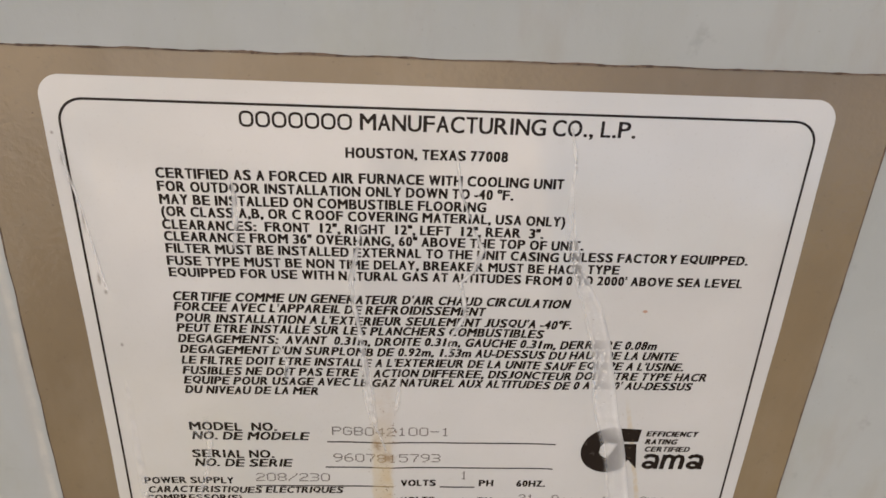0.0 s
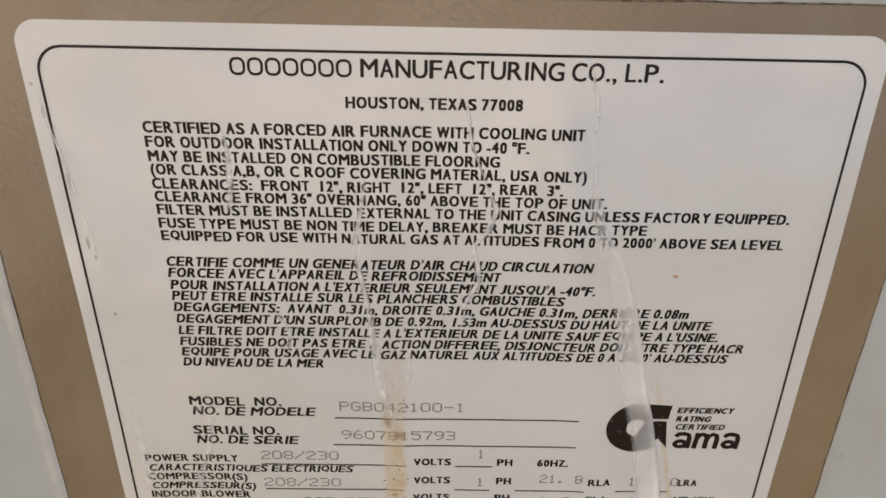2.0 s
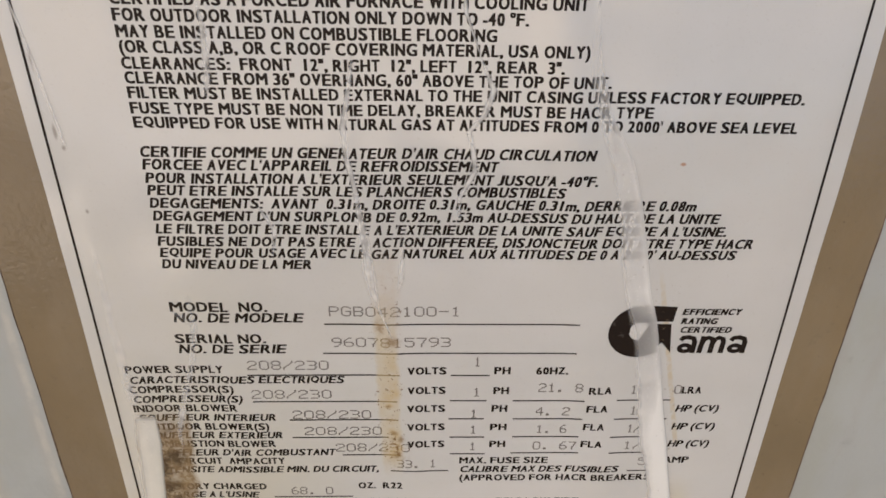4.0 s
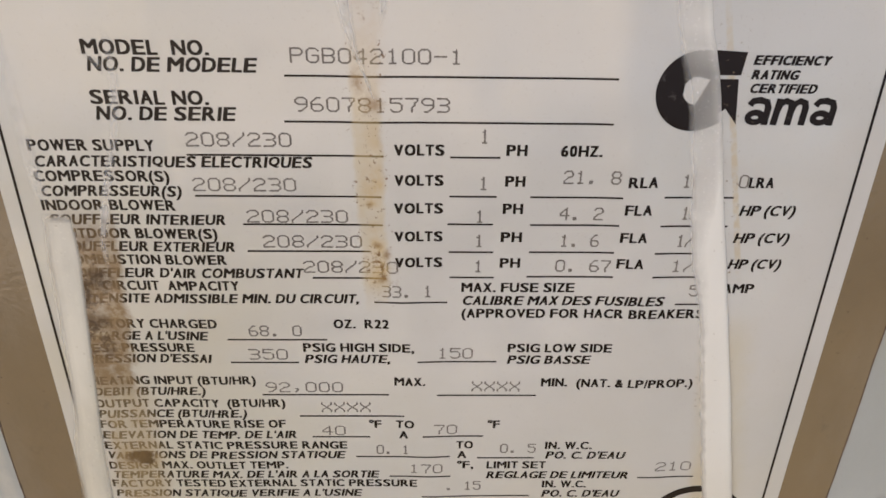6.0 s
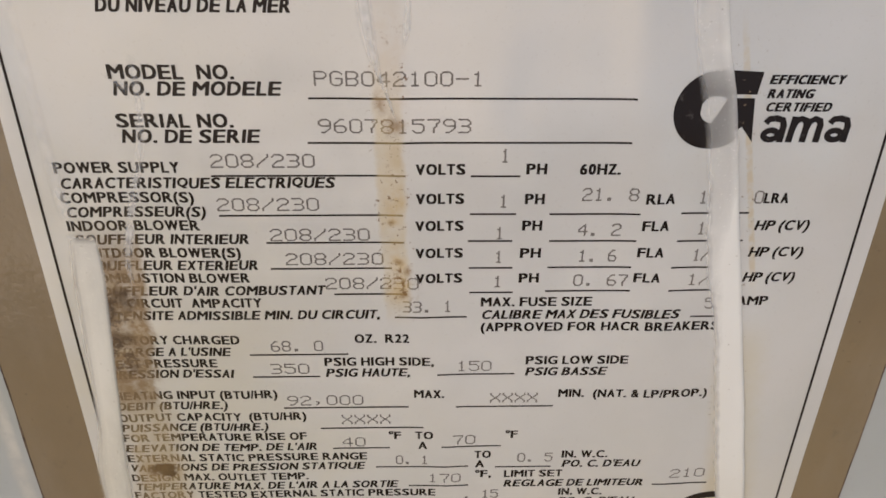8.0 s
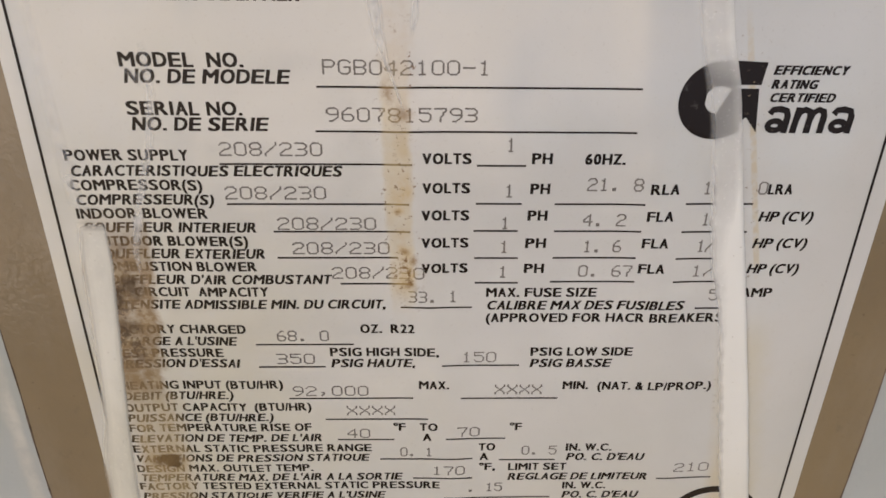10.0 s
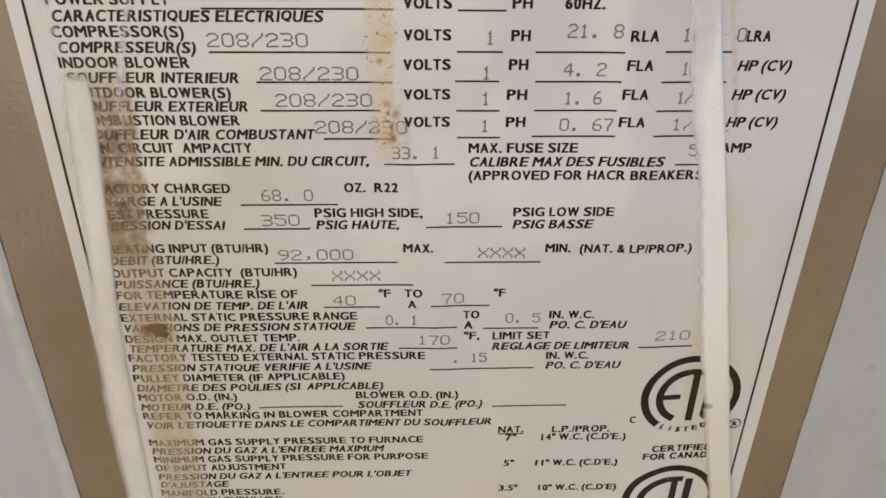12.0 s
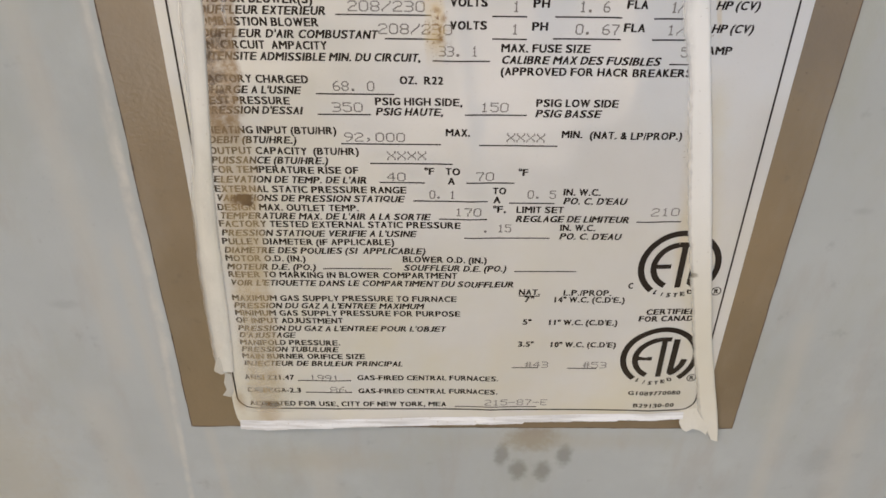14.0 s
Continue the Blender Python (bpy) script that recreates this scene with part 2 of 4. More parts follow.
def make_grey_paint():
    g = Graph("grey_paint")
    cloud = g.noise(9, 5, 0.6)
    color = g.mix(g.ramp(cloud, 0.3, 0.7), (0.50, 0.52, 0.505), (0.435, 0.455, 0.44))
    color = g.mix(g.mul(g.ramp(g.noise(15, 5, 0.65, stretch=(1.4, 1, 0.6), offset=6.0), 0.47, 0.68), 0.5), color, (0.425, 0.43, 0.365))
    color = g.mix(g.mul(g.ramp(g.noise(21, 5, 0.6, offset=9.0), 0.52, 0.70), 0.4), color, (0.565, 0.59, 0.565))
    color = g.mix(g.mul(g.ramp(g.noise(34, 5, 0.6, stretch=(1.6, 1, 0.5)), 0.52, 0.72), 0.45), color, (0.42, 0.395, 0.355))
    color = g.mix(g.mul(g.ramp(g.noise(75, 5, 0.65, offset=2.0), 0.60, 0.74), 0.35), color, (0.25, 0.245, 0.24))
    color = g.mix(g.mul(g.ramp(g.noise(1300, 2), 0.68, 0.76), 0.35), color, (0.16, 0.14, 0.12))
    # a muddy paw mark under the label, and a few rubbed marks
    for x, z, wide, high in ((16.5, -16.5, 3.2, 5.6), (24.0, -26, 3.8, 5.4), (34.5, -26.6, 3.8, 5.2), (43.0, -16.5, 3.4, 5.6)):
        color = g.mix(g.mul(g.spot(x, z + 1000 * (BASE - 0.55), wide * 1.1, high * 1.3, 0.6), 0.55), color, (0.17, 0.155, 0.125))
    color = g.mix(g.mul(g.spot(29, -6, 12, 8.5, 0.7), 0.78), color, (0.31, 0.255, 0.185))
    for x, z, wide, high in ((152, -20, 12, 10), (158, -40, 7, 8), (-146, 62, 6, 2.5), (-150, -8, 5, 8), (132, 104, 4, 1.6), (150, 90, 3, 2)):
        color = g.mix(g.mul(g.spot(x, z, wide, high, 0.8), 0.22), color, (0.22, 0.215, 0.21))
    for x, z0, z1, half in ((-104, -60, 4, 3.0), (-122, -20, 90, 3.5), (-135, 30, 200, 6.0), (126, -50, 60, 5.0), (-146, -60, 20, 9.0), (160, -70, 10, 8.0), (-60, -70, -14, 9.0)):
        color = g.mix(g.mul(g.band(x + 4, z0, x, z1, half, 0.9), 0.4), color, (0.56, 0.53, 0.46))
    for x, z, wide, high, deep in ((-190, -30, 26, 60, 0.5), (-158, -62, 20, 14, 0.35), (-60, -20, 40, 9, 0.35), (40, -8, 60, 6, 0.3), (172, -58, 14, 10, 0.3)):
        color = g.mix(g.mul(g.spot(x, z, wide, high, 0.95), deep), color, (0.46, 0.41, 0.30))
    # pale overspray run down the margin's edge
    color = g.mix(g.mul(g.band(-115, 5, -112.5, 330, 2.6, 0.8), 0.35), color, (0.50, 0.475, 0.43))
    for x0, z0, x1, z1, half in ((-118.2, -62, -113.0, 66, 1.5), (-112.6, 40, -114.6, 135, 2.2), (-113.4, 110, -112.0, 300, 1.4)):
        color = g.mix(g.mul(g.mul(g.band(x0, z0, x1, z1, half, 0.8), g.ramp(g.noise(120, 4, 0.6, offset=4.0), 0.35, 0.6, 0.3, 1.0)), 0.6), color, (0.66, 0.63, 0.56))
    g.bump(g.add(g.noise(420, 3), g.mul(g.noise(60, 3), 0.8)), 0.18, 0.0006)
    return g.finish(color, g.ramp(g.noise(40, 4), 0.3, 0.7, 0.38, 0.55))


def make_tan_paint():
    g = Graph("tan_enamel")
    color = g.mix(g.ramp(g.noise(16, 4), 0.3, 0.7), (0.285, 0.21, 0.125), (0.235, 0.175, 0.108))
    color = g.mix(g.mul(g.ramp(g.noise(900, 3), 0.70, 0.76), 0.6), color, (0.09, 0.06, 0.04))
    # pale and dark mottling, painting in the enamel's blotchy reflections
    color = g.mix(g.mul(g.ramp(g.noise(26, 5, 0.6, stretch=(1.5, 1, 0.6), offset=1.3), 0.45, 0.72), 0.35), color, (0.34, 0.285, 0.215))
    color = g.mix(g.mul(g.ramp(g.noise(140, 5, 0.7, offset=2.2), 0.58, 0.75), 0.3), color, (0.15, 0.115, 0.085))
    g.bump(g.add(g.mul(g.noise(35, 2), 0.6), g.mul(g.noise(650, 2), 0.22)), 0.3, 0.0015)
    return g.finish(color, g.ramp(g.noise(50, 3), 0.3, 0.7, 0.06, 0.12), IOR=1.65)


def make_edge_paint():
    g = Graph("ragged_paint_edge")
    chip = g.ramp(g.noise(260, 4, 0.7), 0.48, 0.56)
    color = g.mix(chip, (0.19, 0.13, 0.09), (0.085, 0.05, 0.032))
    return g.finish(g.mix(g.ramp(g.noise(90, 4, 0.7, offset=3.0), 0.64, 0.70), color, (0.40, 0.37, 0.33)), 0.6)


def make_concrete():
    g = Graph("concrete")
    color = g.mix(g.ramp(g.noise(5, 6, 0.65), 0.3, 0.7), (0.40, 0.38, 0.35), (0.30, 0.285, 0.265))
    color = g.mix(g.mul(g.ramp(g.noise(120, 3), 0.6, 0.7), 0.5), color, (0.22, 0.21, 0.19))
    g.bump(g.noise(150, 4), 0.4, 0.003)
    return g.finish(color, 0.85)


def make_plaster():
    g = Graph("pale_plaster")
    color = g.mix(g.ramp(g.noise(1.3, 5, 0.6), 0.3, 0.7), (0.62, 0.60, 0.57), (0.48, 0.46, 0.43))
    g.bump(g.noise(90, 4), 0.3, 0.004)
    return g.finish(color, 0.85)


def make_grass():
    g = Graph("dry_grass")
    color = g.mix(g.ramp(g.noise(0.55, 5, 0.6), 0.42, 0.56), (0.12, 0.15, 0.045), (0.40, 0.31, 0.19))
    color = g.mix(g.mul(g.noise(40, 4), 0.3), color, (0.07, 0.085, 0.03))
    g.bump(g.noise(60, 5), 0.8, 0.02)
    return g.finish(color, 0.9)


def make_foliage():
    g = Graph("foliage")
    color = g.mix(g.ramp(g.noise(0.35, 4, 0.6), 0.38, 0.62), (0.055, 0.085, 0.025), (0.15, 0.085, 0.035))
    return g.finish(g.mix(g.noise(3, 3), color, (0.09, 0.11, 0.04)), 0.7)


paper = make_sheet_material()
ink = make_ink("black_ink", (0.021, 0.014, 0.012), 0.22, 0.0)
pin_ink = make_ink("grey_pin_print", (0.22, 0.20, 0.185), 0.8, 0.10)
film = make_film("lifted_film", 1.0, 0.22, 0.75)
aged_film = make_film("yellowed_film", 1.0, 0.3, 0.95, 0.42)
thin_crease = make_film("clouded_film", 0.8, 0.2)
torn_film = make_film("torn_film", 0.6, 0.25, 0.9, 0.42)
lip_white = make_lip_material()
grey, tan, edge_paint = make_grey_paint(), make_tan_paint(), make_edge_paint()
concrete, grass, plaster, foliage = make_concrete(), make_grass(), make_plaster(), make_foliage()


# ---- mesh helpers ----
def part(name, bm, material, parent=None, label="", smooth=False):
    mesh = bpy.data.meshes.new(name)
    bm.to_mesh(mesh)
    bm.free()
    mesh.materials.append(material)
    if smooth:
        mesh.polygons.foreach_set("use_smooth", [True] * len(mesh.polygons))
    ob = new(name, mesh)
    ob.parent = parent
    return tagged(ob, label) if label else ob


def block(x0, x1, y0, y1, z0, z1, bevel=0.0):
    bm = bmesh.new()
    bmesh.ops.create_cube(bm, size=1, matrix=Matrix.LocRotScale(((x0 + x1) / 2, (y0 + y1) / 2, (z0 + z1) / 2), None, (x1 - x0, y1 - y0, z1 - z0)))
    if bevel:
        bmesh.ops.bevel(bm, geom=bm.edges[:], offset=bevel, segments=2, affect="EDGES")
    return bm


def smoothstep(a, b, v):
    v = min(max((v - a) / (b - a), 0.0), 1.0)
    return v * v * (3 - 2 * v)


# ---- ground, walls and the leaning panel ----
bm = bmesh.new()
bmesh.ops.create_grid(bm, x_segments=60, y_segments=60, size=90)
for v in bm.verts:
    v.co.z = -0.03 + 0.03 * noise.noise(v.co * 0.3) * min(1, max(0, v.co.length - 3))
tagged(part("ground", bm, grass), "dry grassy ground beyond the paving", "ground", kind="structure")
tagged(part("pavement", block(-2.6, 2.6, -0.8, 0.61, -0.10, 0.0, 0.008), concrete), "weathered concrete paving under the panel", "pavement", kind="structure")
tagged(part("wall_north", block(-2.6, 2.6, 0.6105, 0.81, -0.1, 2.4), plaster), "plain pale plaster wall that the panel leans on", "wall", kind="structure")


def far_woods():
    """A far hedge of trees round the open side: stems, and crowns of many small leaf clumps."""
    rnd = random.Random(4)
    points, faces = [], []

    def leaf(c, size):
        u = Vector((rnd.uniform(-1, 1), rnd.uniform(-1, 1), rnd.uniform(-1, 1))).normalized()
        w = u.orthogonal().normalized()
        first = len(points)
        points.extend((c + u * size, c + w * size * 0.6, c - u * size, c - w * size * 0.6))
        faces.append((first, first + 1, first + 2, first + 3))

    for k in range(34):
        turn = radians(150 + 240 * (k + rnd.uniform(-0.3, 0.3)) / 33)
        far = rnd.uniform(13, 17)
        foot_at = Vector((far * math.cos(turn), far * math.sin(turn), -0.05))
        tall = rnd.uniform(2.2, 4.2) * (1.15 if foot_at.x < 0 else 0.8)
        for side in range(3):
            a = side * 2.1
            d = Vector((math.cos(a), math.sin(a), 0)) * 0.09
            e = Vector((math.cos(a + 2.1), math.sin(a + 2.1), 0)) * 0.09
            first = len(points)
            points.extend((foot_at + d, foot_at + e, foot_at + e * 0.4 + Vector((0, 0, tall * 0.7)), foot_at + d * 0.4 + Vector((0, 0, tall * 0.7))))
            faces.append((first, first + 1, first + 2, first + 3))
        for lump in range(9):
            mid = foot_at + Vector((rnd.uniform(-1.1, 1.1), rnd.uniform(-0.9, 0.9), tall * rnd.uniform(0.25, 0.9)))
            wide = rnd.uniform(0.5, 0.9)
            for _ in range(70):
                g = Vector((rnd.gauss(0, 1), rnd.gauss(0, 1), rnd.gauss(0, 0.8)))
                leaf(mid + g.normalized() * wide * rnd.uniform(0.5, 1.05), rnd.uniform(0.08, 0.19))
    mesh = bpy.data.meshes.new("far_woods")
    mesh.from_pydata(points, [], faces)
    mesh.materials.append(foliage)
    return new("far_woods", mesh)


tagged(far_woods(), "distant belt of green and browning trees", "trees", kind="stuff")

unit = tagged(new("access_panel"), "grey-painted sheet steel panel of a furnace, leaning against a wall", "metal panel")
unit.matrix_world = LEANT @ pose(0, 0, BASE)
LOW, HIGH, HALF = 0.0163 - BASE, 0.56, 0.42
part("front_sheet", block(-HALF, HALF, 0.0, 0.0012, LOW, HIGH, 0.0004), grey, unit, "grey paint, blotched and dusty")
for x0 in (-HALF, HALF - 0.0012):
    part("side_flange", block(x0, x0 + 0.0012, 0.0013, 0.026, LOW, HIGH, 0.0004), grey, unit)
for z0 in (LOW, HIGH - 0.0012):
    part("end_flange", block(-HALF + 0.0013, HALF - 0.0013, 0.0013, 0.026, z0, z0 + 0.0012, 0.0004), grey, unit)


# The tan margin: the unit's first coat, left bare where the label was masked off.
def margin_mesh():
    bm = bmesh.new()
    x0, x1, z0, z1 = -110.0, 110.0, 0.0, 323.2

    def rag(s, k):
        return 0.22 * noise.noise(Vector((s * 0.16, k, 0.0))) + 0.14 * noise.noise(Vector((s * 0.9, k, 3.0)))

    ring = []
    for i in range(221):
        ring.append((x0 + i, z0 + rag(i, 1.0)))
    for i in range(1, 323):
        ring.append((x1 + rag(i, 7.0), z0 + i))
    for i in range(221):
        ring.append((x1 - i, z1 - 0.003 * (x1 - i) + rag(i, 13.0)))
    for i in range(1, 323):
        ring.append((x0 + rag(i, 19.0), z1 - i))
    front = [bm.verts.new((x * MM, -0.0003, z * MM)) for x, z in ring]
    back = [bm.verts.new((x * MM, 0.0, z * MM)) for x, z in ring]
    bm.faces.new(front)
    for i in range(len(ring)):
        j = (i + 1) % len(ring)
        bm.faces.new((front[j], front[i], back[i], back[j]))
    return bm


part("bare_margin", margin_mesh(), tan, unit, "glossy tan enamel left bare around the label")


def edge_bead(x0, z0, x1, z1, k):
    """The ragged rim where the grey coat stops."""
    bm = bmesh.new()
    n = int(max(abs(x1 - x0), abs(z1 - z0)) / 0.6)
    nx, nz = (0, 1) if abs(x1 - x0) > abs(z1 - z0) else (1, 0)
    rows = []
    for i in range(n + 1):
        s = i / n
        x, z = x0 + (x1 - x0) * s, z0 + (z1 - z0) * s
        w = 0.16 + 0.30 * max(0.0, noise.noise(Vector((i * 0.11, k, 0)))) ** 0.7 + 0.2 * max(0.0, noise.noise(Vector((i * 0.6, k, 5))))
        c = 0.35 * noise.noise(Vector((i * 0.05, k, 9)))
        rows.append([bm.verts.new(((x + nx * (c + o * w)) * MM, -y * MM, (z + nz * (c + o * w)) * MM)) for o, y in ((-1, 0.0), (-0.5, 0.42), (0.4, 0.46), (1, 0.0))])
    for a, b in zip(rows, rows[1:]):
        for i in range(3):
            bm.faces.new((a[i], a[i + 1], b[i + 1], b[i]))
    return bm


for k, ends in enumerate(((-110, 0, 110, 0), (-110, 323.5, 110, 322.9), (-110, 0, -110, 323), (110, 0, 110, 323))):
    part("paint_edge", edge_bead(*ends, 3.7 * k), edge_paint, unit, "ragged edge of grey paint with dark chips")

# ---- the label ----
label = tagged(new("rating_label"), "white printed rating label, creased, peeling and rust-stained, stuck on the unit", "label")
label.matrix_world = LEANT @ pose(0, -0.00034, BASE)
LEFT, RIGHT, TOP, FOOT = -93.2, 96.2, 316.8, 6.4


def lift(x, z):
    """How far the paper stands off the panel (millimetres)."""
    rim = min(smoothstep(LEFT, LEFT + 14, x), smoothstep(RIGHT, RIGHT - 14, x), smoothstep(TOP, TOP - 14, z))
    h = 0.06 + rim * (0.2 + 0.16 * noise.noise(Vector((x * 0.035, z * 0.018, 0.0))) + 0.05 * noise.noise(Vector((x * 0.16, z * 0.07, 4.0))))
    loose = smoothstep(175, 60, z) * smoothstep(LEFT, LEFT + 25, x) * smoothstep(RIGHT + 2, RIGHT - 25, x)
    h += 0.3 * loose
    # long soft wrinkles
    for x0, z0, slope, wide, tall in ((-14, 215, -0.12, 5, 0.35), (33, 250, -0.17, 6, 0.5), (-56, 250, -0.02, 4, 0.2), (-84, 200, -0.03, 5, 0.3)):
        d = (x - x0 - slope * (z - z0)) / wide
        h += tall * math.exp(-d * d) * smoothstep(320, 290, z)
    h += 0.6 * smoothstep(12, 5, z)
    return max(h, 0.05)


def on_sheet(x, z, over=0.05):
    """A point of the print; the paper's upper half hangs a little to the right."""
    sag = 0.0032 * x * smoothstep(185, 235, z)
    return Vector((x * MM, -(lift(x, z) + over) * MM, (z - sag) * MM))


def foot(x):
    """Height of the paper's slanting lower edge."""
    return FOOT + 2.9 * x / 90


def sheet_mesh():
    bm = bmesh.new()
    rows, nx, nz, r = [], 110, 168, 5.6
    heights = [FOOT + (TOP - r - FOOT) * j / nz for j in range(nz)]
    heights += [TOP - r + r * math.sin(radians(90 * j / 16)) for j in range(17)]
    for z in heights:
        inset = 0.0
        if z > TOP - r:
            inset = r - math.sqrt(max(0.0, r * r - (z - TOP + r) ** 2))
        if z < FOOT + 3:
            inset = 3 - math.sqrt(max(0.0, 9 - (FOOT + 3 - z) ** 2))
        wob = 0.12 * noise.noise(Vector((z * 0.05, 1, 1)))
        back = 2.8 * smoothstep(44, 30, z) - 1.2 * smoothstep(27, 17, z) + 1.2 * smoothstep(14, 5, z)
        a, b = LEFT + max(inset, back) + wob - 0.9 * smoothstep(210, 312, z), RIGHT - inset + wob - 1.0 * smoothstep(250, 320, z)
        row = []
        for i in range(nx + 1):
            x = a + (b - a) * i / nx
            row.append(bm.verts.new(on_sheet(x, z + (foot(x) - FOOT) * smoothstep(FOOT + 12, FOOT, z), 0.0)))
        rows.append(row)
    for p, q in zip(rows, rows[1:]):
        for i in range(nx):
            bm.faces.new((p[i], p[i + 1], q[i + 1], q[i]))
    rim = rows[0] + [q[-1] for q in rows[1:]] + rows[-1][-2::-1] + [q[0] for q in rows[-2:0:-1]]
    near = [bm.verts.new(v.co) for v in rim]
    far = [bm.verts.new(v.co + Vector((0, 0.00012, 0))) for v in rim]
    for i in range(len(rim)):
        j = (i + 1) % len(rim)
        bm.faces.new((near[j], near[i], far[i], far[j]))
    return bm


part("sheet", sheet_mesh(), paper, label, "white glossy paper with rust runs", smooth=True)


def ribbon(points, width, over=0.06):
    """A flat printed stroke along points (millimetres) on the paper."""
    bm = bmesh.new()
    rows = []
    for i, (x, z) in enumerate(points):
        a, b = points[max(0, i - 1)], points[min(len(points) - 1, i + 1)]
        d = Vector((b[0] - a[0], b[1] - a[1])).normalized() * width / 2
        rows.append([bm.verts.new(on_sheet(x - d.y, z + d.x, over)), bm.verts.new(on_sheet(x + d.y, z - d.x, over))])
    for p, q in zip(rows, rows[1:]):
        bm.faces.new((p[0], p[1], q[1], q[0]))
    return bm


def rounded_frame(x0, x1, z0, z1, r):
    pts = []
    for cx, cz, turn in ((x1 - r, z1 - r, 0), (x0 + r, z1 - r, 90), (x0 + r, z0 + r, 180), (x1 - r, z0 + r, 270)):
        for k in range(13):
            a = radians(turn + 7.5 * k)
            pts.append((cx + r * math.cos(a), cz + r * math.sin(a)))
    pts.append(pts[0])
    full = []
    for (ax, az), (bx, bz) in zip(pts, pts[1:]):
        n = max(1, int(math.hypot(bx - ax, bz - az) / 3))
        full += [(ax + (bx - ax) * i / n, az + (bz - az) * i / n) for i in range(n)]
    full.append(pts[-1])
    return full


part("frame_line", ribbon([(x - 0.6 * smoothstep(200, 311, z), z) for x, z in rounded_frame(-89.6, 92.0, 11.0, 311.2, 6.0)], 0.62), ink, label, "black rounded frame line")

# ---- printing ----
# widths of the characters, in thousandths of the type's size
WIDE = {c: w for row in (
    "ABEKPSVXY& 667", "CDHNRU 722", "FTZ 611", "GOQ 778", "I:.,/ 278", "J 500", "L 556", "M 833", "W 944", "m 833",
    "0123456789# 556", "()- 333", "' 200", '" 355', "° 380",
) for c, w in zip(row.split()[0], [int(row.split()[1])] * len(row.split()[0]))}
WIDE[" "] = 278
NARROW = set("I:.,/()-'\"°1")
glyphs = {}


def cut_glyphs():
    """The built-in font's characters as flat outlines: points and faces in units of the capitals' height."""
    made = []
    for sign in WIDE:
        if sign != " ":
            curve = bpy.data.curves.new("glyph", "FONT")
            curve.body, curve.resolution_u = sign, 3
            made.append((sign, new("glyph", curve)))
    bpy.context.view_layer.update()
    graph = bpy.context.evaluated_depsgraph_get()
    height = 1.0
    for sign, ob in sorted(made, key=lambda m: m[0] != "H"):
        mesh = bpy.data.meshes.new_from_object(ob.evaluated_get(graph))
        if sign == "H":
            height = max(v.co.y for v in mesh.vertices)
        low = min(v.co.x for v in mesh.vertices)
        drop = min(v.co.y for v in mesh.vertices)
        if sign == "M":
            # upright legs
            wide = max(v.co.x for v in mesh.vertices) - low
            top = [v.co.x for v in mesh.vertices if v.co.y > 0.93 * height]
            lean = (wide - (max(top) - min(top))) / height
            for v in mesh.vertices:
                v.co.x = low + wide / 2 + (v.co.x - low - wide / 2) * wide / (wide - lean * v.co.y)
        if sign in "JQ" and drop < 0:
            for v in mesh.vertices:
                v.co.y = (v.co.y - drop) * height / (height - drop)
        glyphs[sign] = ([((v.co.x - low) / height, v.co.y / height) for v in mesh.vertices], [tuple(p.vertices) for p in mesh.polygons])
        bpy.data.meshes.remove(mesh)
        curve = ob.data
        bpy.data.objects.remove(ob)
        bpy.data.curves.remove(curve)


cut_glyphs()


def line(text, x0, x1, z, cap, slant=0.0, bold=None):
    """A printed line from x0 to x1 with its foot at z, capitals cap high and strokes bold wider (millimetres)."""
    bold = bold or (0.33 if cap > 2.6 else 0.28)
    unit_wide = sum(WIDE[c] for c in text) - 70
    scale = (x1 - x0 - slant * cap * 0.5) / unit_wide
    points, faces = [], []
    pen = -35.0
    for sign in text:
        adv = WIDE[sign]
        if sign != " ":
            outline, polys = glyphs[sign]
            own = max(p[0] for p in outline)
            room = (adv - 70) * scale - bold
            start = x0 + (pen + 35) * scale + bold / 2
            if sign in NARROW:
                wide = min(own * cap, room * 1.35)
                start += (room - wide) / 2
            else:
                wide = room
            middle = []
            for px, pz in outline:
                h = pz * (cap - bold * 0.5) + bold * 0.25
                middle.append(on_sheet(start + px / own * wide + slant * h, z + h, 0.045))
            for k, (dx, dz) in enumerate(((-0.5, -0.25), (0.5, -0.25), (-0.5, 0.25), (0.5, 0.25), (0.0, 0.0))):
                first = len(points)
                shift = Vector((dx * bold * MM, -0.006 * k * MM, dz * bold * MM))
                points += [p + shift for p in middle]
                faces += [tuple(first + i for i in p) for p in polys]
        pen += adv
    mesh = bpy.data.meshes.new("text_line")
    mesh.from_pydata(points, [], faces)
    mesh.materials.append(ink)
    made = new("text_line", mesh)
    made.parent = label


def rule(x0, x1, z):
    n = max(2, int((x1 - x0) / 2))
    part("rule", ribbon([(x0 + (x1 - x0) * i / n, z) for i in range(n + 1)], 0.44), ink, label)


